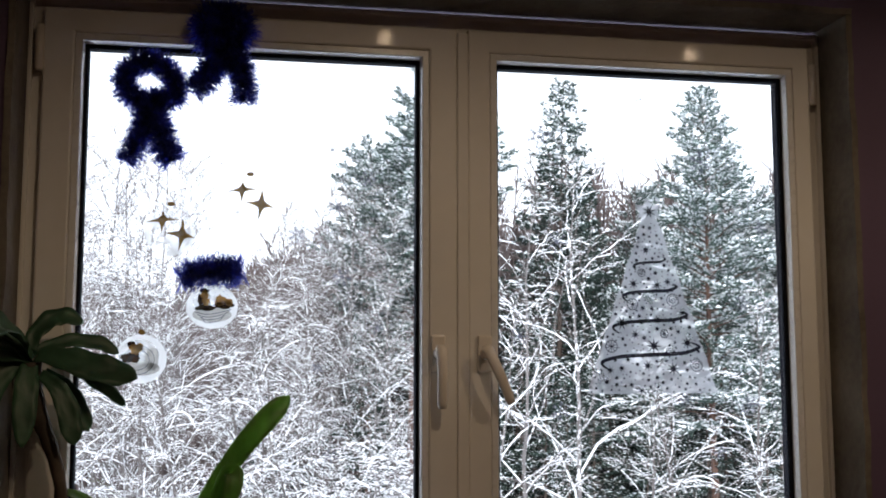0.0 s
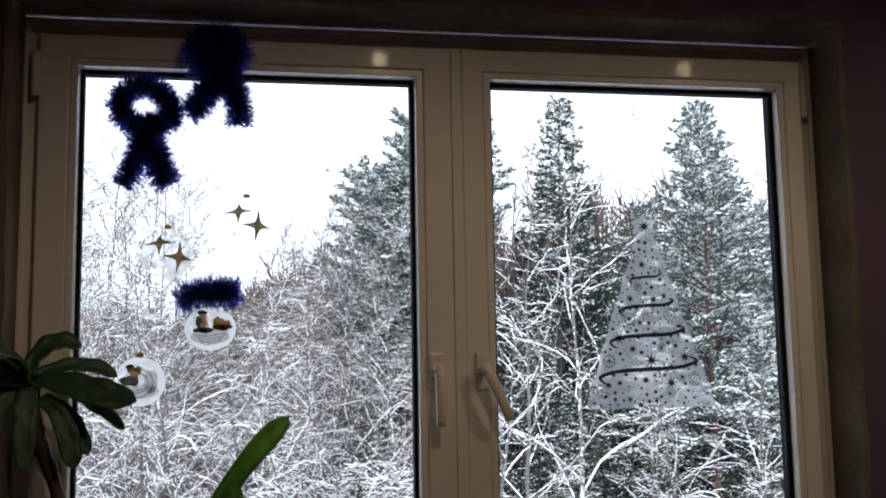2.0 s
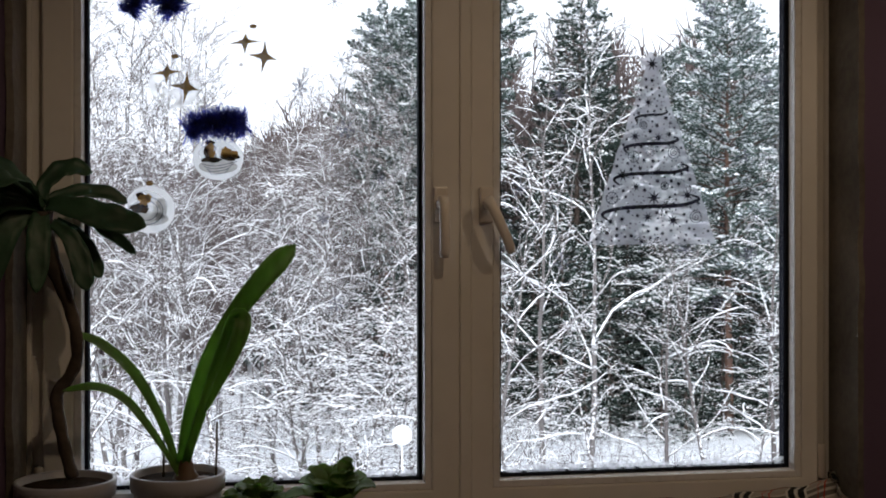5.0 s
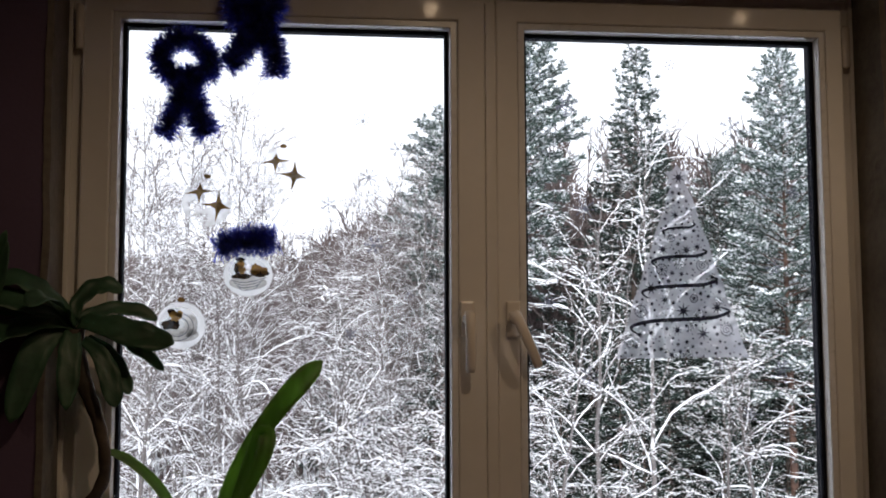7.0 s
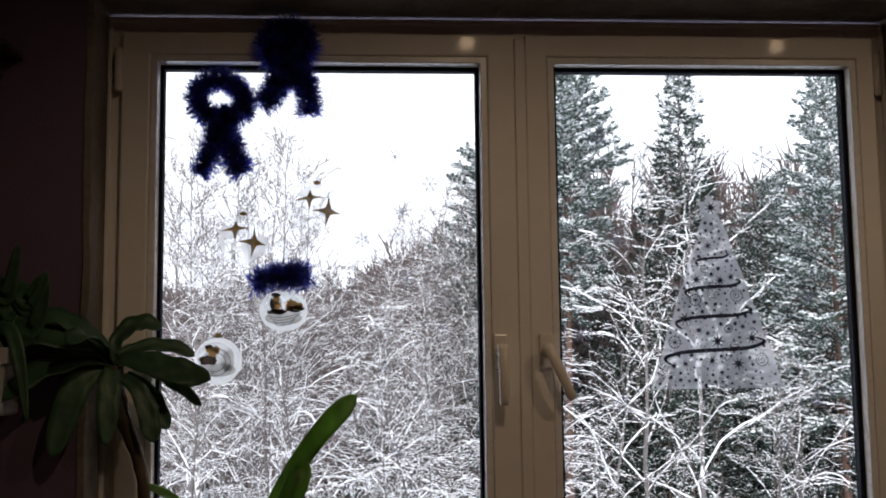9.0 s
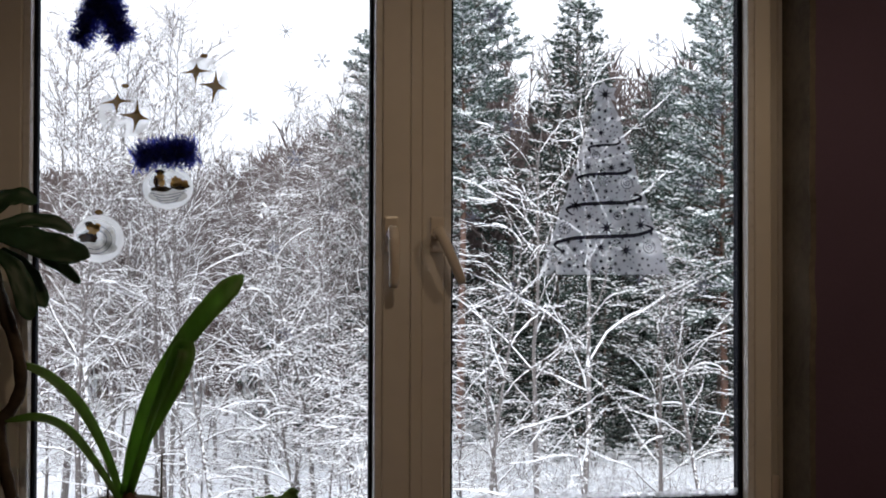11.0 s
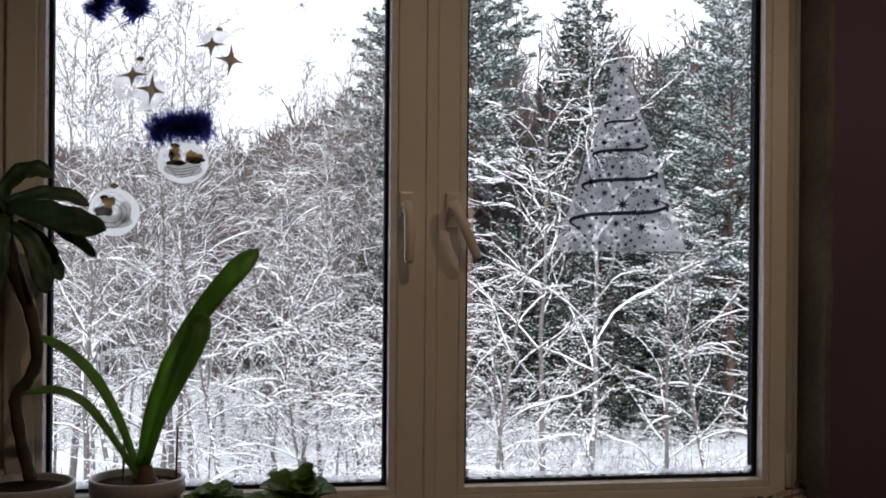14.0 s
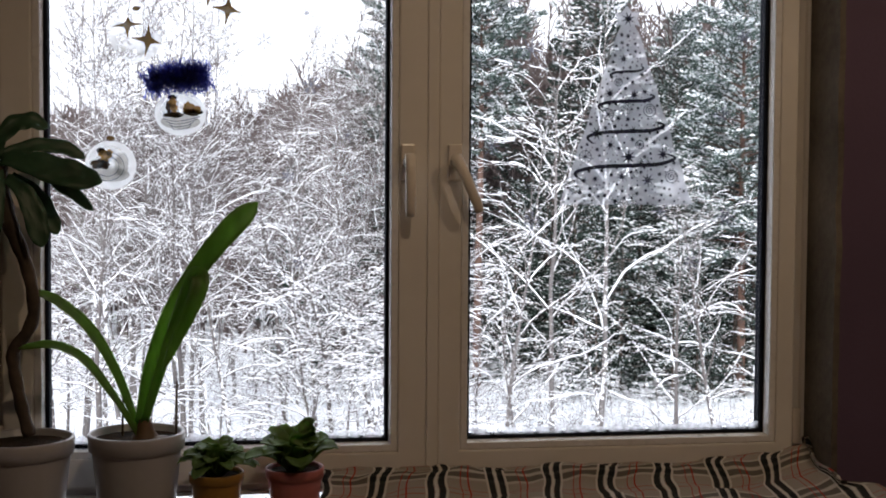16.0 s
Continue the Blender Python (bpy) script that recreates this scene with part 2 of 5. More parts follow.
def frame_ring(outer, inner, bevel=0.0):
    """A rectangular ring in xz. outer and inner: (x0, x1, z0, z1, y_front, y_back)."""
    bm = bmesh.new()
    rows = []
    for q, yk in ((outer, 4), (inner, 4), (inner, 5), (outer, 5)):
        x0, x1, z0, z1 = q[:4]
        rows.append([bm.verts.new((x, q[yk], z)) for x, z in ((x0, z0), (x1, z0), (x1, z1), (x0, z1))])
    for i in range(4):
        a, b = rows[i], rows[(i + 1) % 4]
        for k in range(4):
            bm.faces.new((a[k], b[k], b[(k + 1) % 4], a[(k + 1) % 4]))
    bmesh.ops.recalc_face_normals(bm, faces=bm.faces)
    if bevel:
        es = [e for e in bm.edges if all(abs(v.co.y - outer[4]) < 1e-6 for v in e.verts) and (abs(e.verts[0].co.x - e.verts[1].co.x) < 1e-6 or abs(e.verts[0].co.z - e.verts[1].co.z) < 1e-6)]
        bmesh.ops.bevel(bm, geom=es, offset=bevel, segments=2, affect="EDGES", profile=0.6)
    return bm


def lathe(profile, sides=40, centre=(0, 0, 0)):
    """Turns (radius, height) pairs round the z axis."""
    bm = bmesh.new()
    rows = []
    for r, z in profile:
        rows.append([bm.verts.new((centre[0] + r * math.cos(2 * math.pi * k / sides), centre[1] + r * math.sin(2 * math.pi * k / sides), centre[2] + z)) for k in range(sides)])
    for a, b in zip(rows, rows[1:]):
        for k in range(sides):
            bm.faces.new((a[k], a[(k + 1) % sides], b[(k + 1) % sides], b[k]))
    bm.faces.new(rows[-1])
    bm.faces.new(rows[0][::-1])
    bmesh.ops.recalc_face_normals(bm, faces=bm.faces)
    return bm


def spline(pts, n):
    """n + 1 points on a smooth line through pts."""
    p = [Vector(q) for q in pts]
    p = [2 * p[0] - p[1]] + p + [2 * p[-1] - p[-2]]
    out = []
    for i in range(n + 1):
        u = i / n * (len(p) - 3)
        k = min(int(u), len(p) - 4)
        f = u - k
        a, b, c, d = p[k:k + 4]
        out.append(0.5 * (2 * b + (c - a) * f + (2 * a - 5 * b + 4 * c - d) * f * f + (3 * b - a - 3 * c + d) * f ** 3))
    return out


def add_tube(verts, faces, pts, radii, sides=4, turn=0.0, across=None):
    """Appends a tapered tube along pts to a vertex and a face list."""
    base = len(verts)
    last = len(pts) - 1
    for i, p in enumerate(pts):
        d = (pts[min(i + 1, last)] - pts[max(i - 1, 0)])
        d = d.normalized() if d.length > 1e-9 else Vector((0, 0, 1))
        ref = Vector((0, 0, 1)) if abs(d.z) < 0.92 else Vector((1, 0, 0))
        ref = across or ref
        u = (ref - d * ref.dot(d)).normalized()
        w = d.cross(u)
        for k in range(sides):
            a = 2 * math.pi * k / sides + turn
            q = p + (u * math.cos(a) + w * math.sin(a)) * radii[i]
            verts.append((q.x, q.y, q.z))
    for i in range(last):
        for k in range(sides):
            a, b = base + i * sides + k, base + i * sides + (k + 1) % sides
            faces.append((a, b, b + sides, a + sides))
    faces.append(tuple(base + last * sides + k for k in range(sides)))
    faces.append(tuple(base + k for k in reversed(range(sides))))


def tube(name, pts, radii, mat, parent, sides=10, label="", smooth=True):
    v, f = [], []
    pts = [Vector(p) for p in pts]
    add_tube(v, f, pts, radii if hasattr(radii, "__len__") else [radii] * len(pts), sides)
    return raw(name, v, f, mat, parent, label, smooth)


# ---------------------------------------------------------------- the room
WALL_Y = -0.10
X0, X1, ZB, ZT = -0.79, 0.748, 0.88, 2.178
RX0, RX1, RY0, RZ = -2.3, 2.1, -3.7, 2.62


def wall_with_opening():
    bm = bmesh.new()
    for a in ((RX0, X0 - 0.012, 0, RZ), (X1 + 0.012, RX1, 0, RZ), (X0 - 0.012, X1 + 0.012, 0, ZB - 0.03), (X0 - 0.012, X1 + 0.012, ZT + 0.012, RZ)):
        box(bm, a[0], a[1], WALL_Y, 0.10, a[2], a[3])
    return tagged(part("wall_north", bm, MAUVE), "mauve painted wall around the window", "wall", kind="structure")


wall_with_opening()
for nm, dims in (("wall_south", (RX0 - 0.1, RX1 + 0.1, RY0 - 0.1, RY0, 0, RZ)), ("wall_west", (RX0 - 0.1, RX0, RY0, 0.10, 0, RZ)), ("wall_east", (RX1, RX1 + 0.1, RY0, 0.10, 0, RZ))):
    tagged(part(nm, boxed(*dims), MAUVE), "plain mauve painted room wall", "wall", kind="structure")
tagged(part("floor", boxed(RX0 - 0.1, RX1 + 0.1, RY0 - 0.1, 0.10, -0.1, 0), FLOOR), "brown wooden room floor", "floor", kind="structure")
tagged(part("ceiling", boxed(RX0 - 0.1, RX1 + 0.1, RY0 - 0.1, 0.10, RZ, RZ + 0.1), CEIL), "plain white ceiling", "ceiling", kind="structure")


def rough_slab(x0, x1, y0, y1, z0, z1, amount, seed):
    """A plaster strip with an uneven surface."""
    bm = boxed(x0, x1, y0, y1, z0, z1)
    bmesh.ops.subdivide_edges(bm, edges=[e for e in bm.edges if e.calc_length() > 0.3], cuts=40, use_grid_fill=True)
    for v in bm.verts:
        if y0 + 0.004 > v.co.y:
            v.co += noise.noise_vector(v.co * 14 + Vector((seed, 0, 0))) * amount
    return bm


for nm, dims in (("reveal_left", (X0 - 0.012, X0, WALL_Y - 0.004, 0.02, ZB, ZT)), ("reveal_right", (X1, X1 + 0.012, WALL_Y - 0.004, 0.02, ZB, ZT)), ("reveal_top", (X0 - 0.012, X1 + 0.012, WALL_Y - 0.004, 0.02, ZT, ZT + 0.012))):
    tagged(part(nm, rough_slab(*dims, 0.004, len(nm)), PLASTER), "bare grey unfinished plaster window reveal", "reveal", kind="structure")
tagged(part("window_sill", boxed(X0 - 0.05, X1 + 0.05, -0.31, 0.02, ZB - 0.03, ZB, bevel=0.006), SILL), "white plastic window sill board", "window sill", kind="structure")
outer = bmesh.new()
for a in ((RX0 - 0.1, -0.80, 0, RZ), (0.80, RX1 + 0.1, 0, RZ), (-0.80, 0.80, 0, 0.85), (-0.80, 0.80, 2.2, RZ)):
    box(outer, a[0], a[1], 0.102, 0.14, a[2], a[3])
tagged(part("wall_outer", outer, PLINTH), "grey rendered outer face of the wall", "wall", kind="structure")


# ---------------------------------------------------------------- the window
GT, GB = 2.073, 1.0
window = thing("window_1", "white plastic double casement window with two sashes", "window", kind="structure")
part("window_frame", frame_ring((X0, X1, 0.905, ZT - 0.008, 0.018, 0.085), (-0.75, 0.710, 0.945, 2.125, 0.018, 0.085), 0.003), PVC, window)
part("frame_lip", frame_ring((X0, X1, 0.905, ZT - 0.008, 0.008, 0.018), (X0 + 0.008, X1 - 0.008, 0.912, ZT - 0.016, 0.008, 0.018), 0.002), PVC, window)


def profile_ring(x0, x1, z0, z1, rows):
    """A closed profile swept round a rectangle. rows: (distance outwards, y)."""
    bm = bmesh.new()
    loops = [[bm.verts.new((x, y, z)) for x, z in ((x0 - o, z0 - o), (x1 + o, z0 - o), (x1 + o, z1 + o), (x0 - o, z1 + o))] for o, y in rows]
    for a, b in zip(loops, loops[1:] + loops[:1]):
        for k in range(4):
            bm.faces.new((a[k], a[(k + 1) % 4], b[(k + 1) % 4], b[k]))
    bmesh.ops.recalc_face_normals(bm, faces=bm.faces)
    return bm


def sash(gx0, gx1, sx0, sx1):
    s = part("sash", frame_ring((sx0, sx1, 0.925, 2.138, 0.0, 0.07), (gx0 - 0.021, gx1 + 0.021, GB - 0.021, GT + 0.021, 0.0, 0.07), 0.004), PVC, window)
    part("glazing_bead", profile_ring(gx0, gx1, GB, GT, [(0.0205, 0.030), (0.0205, 0.0035), (0.019, 0.002), (0.009, 0.002), (0.0075, 0.0035), (0.0055, 0.024), (0.0055, 0.030)]), BEAD, s)
    part("gasket", profile_ring(gx0, gx1, GB, GT, [(0.0065, 0.0305), (0.0055, 0.0235), (0.002, 0.0245), (0.0, 0.0275), (0.0, 0.0305)]), GASKET, s)
    part("spacer", profile_ring(gx0, gx1, GB, GT, [(0.0205, 0.0345), (0.0, 0.0345), (0.0, 0.055), (0.0205, 0.055)]), GASKET, s)
    g = part("pane", boxed(gx0 - 0.012, gx1 + 0.012, 0.031, 0.034, GB - 0.012, GT + 0.012), GLASS, s)
    g.visible_shadow = False
    return s


sash(-0.687, -0.080, -0.762, -0.004)
sash(0.080, 0.664, 0.016, 0.720)
part("meeting_strip", boxed(-0.006, 0.0155, -0.004, 0.03, 0.93, 2.130, bevel=0.003), PVC, window)


def hinge(x, z0, z1):
    v, f = [], []
    add_tube(v, f, [Vector((x, 0.0, z0)), Vector((x, 0.0, z0 + 0.004)), Vector((x, 0.0, z1 - 0.004)), Vector((x, 0.0, z1))], [0.006, 0.008, 0.008, 0.006], 14)
    raw("hinge", v, f, HANDLE, window, "", True)


for hx in (-0.768, 0.728):
    hinge(hx, 2.020, 2.105)
    hinge(hx, 0.975, 1.045)


def window_handle(x, z, tilt):
    """A lever on a rosette; it points down, turned by tilt."""
    h = thing("window_handle", "white lever handle on the window sash", "window handle", "window handles", at=(x, 0, z))
    part("rosette", boxed(-0.0135, 0.0135, -0.010, 0.0, -0.034, 0.034, bevel=0.004), HANDLE, h)
    turn = Matrix.Rotation(radians(tilt), 4, "Y")
    v, f = [], []
    add_tube(v, f, [turn @ Vector(p) for p in ((0, -0.010, 0), (0, -0.046, 0))], [0.0105, 0.0095], 16)
    raw("neck", v, f, HANDLE, h, "", True)
    bm = bmesh.new()
    line = spline([(0, -0.036, 0.015), (0, -0.05, 0.0), (0, -0.056, -0.035), (0, -0.055, -0.070), (0, -0.048, -0.100)], 14)
    rows = []
    for i, p in enumerate(line):
        w = 0.0108 - 0.0018 * i / 14 if 0 < i < 14 else 0.007
        d = 0.0075 if 0 < i < 14 else 0.004
        rows.append([bm.verts.new(turn @ (p + Vector((w * math.cos(a), d * math.sin(a), 0)))) for a in [2 * math.pi * k / 14 for k in range(14)]])
    for a, b in zip(rows, rows[1:]):
        for k in range(14):
            bm.faces.new((a[k], a[(k + 1) % 14], b[(k + 1) % 14], b[k]))
    bm.faces.new(rows[0]), bm.faces.new(rows[-1])
    bmesh.ops.recalc_face_normals(bm, faces=bm.faces)
    part("lever", bm, HANDLE, h, "", True)


window_handle(-0.043, 1.517, 0)
window_handle(0.045, 1.517, -24)


# ---------------------------------------------------------------- the ceiling lamps behind the camera
GLOW = glowing("warm_lamp_glow", (1.0, 0.50, 0.10), 3.0)
CHROME = material("lamp_rim_metal", (0.7, 0.68, 0.62), 0.25, metal=1.0)
for lx in (0.045, 1.115):
    lamp = thing("ceiling_spotlight", "round warm recessed ceiling spotlight", "ceiling lamp", "ceiling spotlights", at=(lx, -1.53, RZ))
    part("rim", lathe([(0.030, -0.002), (0.034, -0.010), (0.046, -0.008), (0.050, 0.0)], 32), CHROME, lamp, "", True)
    part("bulb", lathe([(0.001, -0.007), (0.022, -0.006), (0.026, -0.003)], 24), GLOW, lamp, "glowing warm bulb")
    sd = bpy.data.lights.new("spotlight_beam", "SPOT")
    sd.spot_size, sd.spot_blend = radians(160), 0.4
    sd.energy, sd.color, sd.shadow_soft_size = 4.3, (1.0, 0.72, 0.47), 0.024
    sl = new("spotlight_beam", sd)
    sl.location = (lx, -1.53, RZ - 0.03)


# ---------------------------------------------------------------- tinsel
def tinsel(line, radius, seed, parent, count=2600, taper=True):
    """A garland: a wire core with thin foil strips round it."""
    rng = random.Random(seed)
    pts = spline(line, 60)
    v, f = [], []
    lens = [0.0]
    for a, b in zip(pts, pts[1:]):
        lens.append(lens[-1] + (b - a).length)
    for _ in range(int(count * 0.62 * lens[-1] / 0.2)):
        u = rng.random() * 59.999
        k = int(u)
        p = pts[k].lerp(pts[k + 1], u - k)
        d = (pts[k + 1] - pts[k]).normalized()
        r = Vector((rng.gauss(0, 1), rng.gauss(0, 1), rng.gauss(0, 1)))
        r = (r - d * r.dot(d)).normalized()
        way = (r + d * rng.uniform(-0.55, 0.55)).normalized()
        length = radius * rng.uniform(0.55, 1.08)
        side = way.cross(Vector((rng.gauss(0, 1), rng.gauss(0, 1), rng.gauss(0, 1)))).normalized() * rng.uniform(0.0006, 0.0012)
        bend = Vector((rng.gauss(0, 1), rng.gauss(0, 1), rng.gauss(0, 1))) * length * 0.12
        tip = p + way * length
        if tip.y > 0.026:
            tip.y = 0.026 - rng.random() * 0.004
        mid = p.lerp(tip, 0.55) + bend
        mid.y = min(mid.y, 0.027)
        b = len(v)
        v += [tuple(p - side), tuple(p + side), tuple(mid + side), tuple(mid - side), tuple(tip)]
        f += [(b, b + 1, b + 2, b + 3), (b + 3, b + 2, b + 4)]
    raw("foil", v, f, TINSEL, parent)
    tube("wire", pts, 0.0012, TINSEL, parent, 5)


bow = thing("tinsel_bow", "dark navy blue tinsel bow stuck on the pane", "tinsel", "tinsel decorations")
tinsel([(-0.566, -0.004, 1.971), (-0.605, -0.004, 1.977), (-0.62, -0.004, 2.004), (-0.607, -0.004, 2.033), (-0.574, -0.004, 2.044), (-0.545, -0.004, 2.03), (-0.527, -0.004, 2.002), (-0.535, -0.004, 1.976), (-0.566, -0.004, 1.968), (-0.581, -0.004, 1.941), (-0.592, -0.004, 1.897), (-0.611, -0.004, 1.858)], 0.0325, 1, bow, 5600)
tinsel([(-0.57, -0.002, 1.972), (-0.559, -0.002, 1.934), (-0.549, -0.002, 1.895), (-0.531, -0.002, 1.863)], 0.037, 2, bow, 6000)
tinsel([(-0.578, -0.004, 1.971), (-0.571, -0.004, 1.946), (-0.577, -0.004, 1.915)], 0.036, 12, bow, 4600)
bow2 = thing("tinsel_bow", "dark navy blue tinsel bow fixed to the top sash", "tinsel", "tinsel decorations")
tinsel([(-0.455, -0.026, 2.066), (-0.478, -0.03, 2.087), (-0.477, -0.032, 2.118), (-0.448, -0.034, 2.132), (-0.414, -0.034, 2.121), (-0.411, -0.032, 2.09), (-0.438, -0.024, 2.072), (-0.459, -0.012, 2.045), (-0.471, -0.006, 2.02), (-0.496, -0.004, 1.995)], 0.038, 3, bow2, 6000)
tinsel([(-0.472, -0.034, 2.1), (-0.445, -0.034, 2.106), (-0.418, -0.034, 2.103)], 0.040, 13, bow2, 5600)
tinsel([(-0.438, -0.024, 2.067), (-0.417, -0.012, 2.045), (-0.406, -0.006, 2.014), (-0.407, -0.004, 1.977)], 0.036, 4, bow2, 6000)
strip = thing("tinsel_strip", "short dark navy blue tinsel strip on the pane", "tinsel", "tinsel decorations")
tinsel([(-0.509, -0.002, 1.65), (-0.481, -0.002, 1.659), (-0.454, -0.002, 1.665), (-0.43, -0.002, 1.663), (-0.407, -0.002, 1.666)], 0.038, 5, strip, 6400)



# ---------------------------------------------------------------- stickers on the panes
FY = 0.0303


def flat(bm, ring, y):
    bm.faces.new([bm.verts.new((x, y, z)) for x, z in ring])


def star_ring(x, z, r, points=4, inner=0.22, turn=0.0, stretch=1.0):
    out = []
    for k in range(points * 2):
        a = math.pi * k / points + turn
        q = r if k % 2 == 0 else r * inner
        out.append((x + q * math.sin(a) * stretch, z + q * math.cos(a)))
    return out


def disc_ring(x, z, rx, rz=None, n=40, turn=0.0):
    rz = rz or rx
    return [(x + rx * math.cos(2 * math.pi * k / n) * math.cos(turn) - rz * math.sin(2 * math.pi * k / n) * math.sin(turn), z + rx * math.cos(2 * math.pi * k / n) * math.sin(turn) + rz * math.sin(2 * math.pi * k / n) * math.cos(turn)) for k in range(n)]


def decal(name, rings, mat, parent, lift, label=""):
    """Flat shapes of one print layer, a film's thickness."""
    bm = bmesh.new()
    for r in rings:
        flat(bm, r, FY - lift)
    ob = part(name, bm, mat, parent, label)
    return ob


def band(pts, widths):
    """The outline of a stroke along (x, z) points."""
    a, b = [], []
    for i, (x, z) in enumerate(pts):
        x0, z0 = pts[max(i - 1, 0)]
        x1, z1 = pts[min(i + 1, len(pts) - 1)]
        d = math.hypot(x1 - x0, z1 - z0) or 1
        nx, nz = -(z1 - z0) / d, (x1 - x0) / d
        a.append((x + nx * widths[i], z + nz * widths[i]))
        b.append((x - nx * widths[i], z - nz * widths[i]))
    return [[a[i], a[i + 1], b[i + 1], b[i]] for i in range(len(pts) - 1)]


def line2(pts, n):
    return [(p.x, p.z) for p in spline([(x, 0, z) for x, z in pts], n)]


def blob_ring(x, z, rx, rz, seed=0, n=30):
    """An uneven rounded patch of print."""
    out = []
    for k in range(n):
        a = 2 * math.pi * k / n
        q = 1 + 0.42 * noise.noise(Vector((math.cos(a) * 1.5 + seed * 3.7, math.sin(a) * 1.5, seed))) + 0.16 * noise.noise(Vector((math.cos(a) * 5, math.sin(a) * 5 + seed, 2)))
        out.append((x + rx * q * math.cos(a), z + rz * q * math.sin(a)))
    return out


def bent_star(x, z, *arms):
    """A four-pointed star with hollow sides, its arms bent as on a ball."""
    out = []
    for (ax, az), (cx, cz) in zip(arms, arms[1:] + arms[:1]):
        out.append((x + ax, z + az))
        out.append((x + ax * 0.46 + cx * 0.10, z + az * 0.46 + cz * 0.10))
        out.append((x + (ax + cx) * 0.20, z + (az + cz) * 0.20))
        out.append((x + cx * 0.46 + ax * 0.10, z + cz * 0.46 + az * 0.10))
    return out


# the two clear baubles with gold stars
for bx, bz, r in ((-0.533, 1.739, 0.046), (-0.391, 1.799, 0.046)):
    s = thing("bauble_sticker", "clear round bauble sticker with gold stars on glass", "window sticker", "bauble stickers")
    decal("disc", [disc_ring(bx, bz, r)], CLEAR_FILM, s, 0.0)
    decal("rim", band([(bx + r * math.cos(a), bz + r * math.sin(a)) for a in [2 * math.pi * k / 48 for k in range(49)]], [0.0006] * 49), CLEAR_FILM, s, 0.0004)
    decal("cap", [disc_ring(bx, bz + r + 0.003, 0.007, 0.004)], GOLD_INK, s, 0.0008)
    decal("star", [bent_star(bx - 0.015, bz + 0.022, (-0.030, -0.0075), (0.002, 0.014), (0.031, -0.001), (0.0, -0.027))], GOLD_INK, s, 0.0008, "gold four-pointed star")
    decal("star", [bent_star(bx + 0.023, bz - 0.006, (-0.034, 0.002), (-0.001, 0.031), (0.022, -0.007), (-0.008, -0.033))], GOLD_INK, s, 0.0008, "gold four-pointed star")
    for k in range(3):
        a = 0.4 + math.pi * k / 3
        decal("star_ray", band([(bx - 0.022 - 0.0055 * math.cos(a), bz - 0.023 - 0.0055 * math.sin(a)), (bx - 0.022 + 0.0055 * math.cos(a), bz - 0.023 + 0.0055 * math.sin(a))], [0.0008, 0.0008]), SILVER_INK, s, 0.0008 + 0.0001 * k, "small grey star")
hang = thing("sticker_thread", "thin grey printed hanging thread above a bauble", "window sticker")
decal("thread", [[(-0.5365, 1.78), (-0.5355, 1.78), (-0.5355, 1.87), (-0.5365, 1.87)]], CLEAR_FILM, hang, 0.0004)

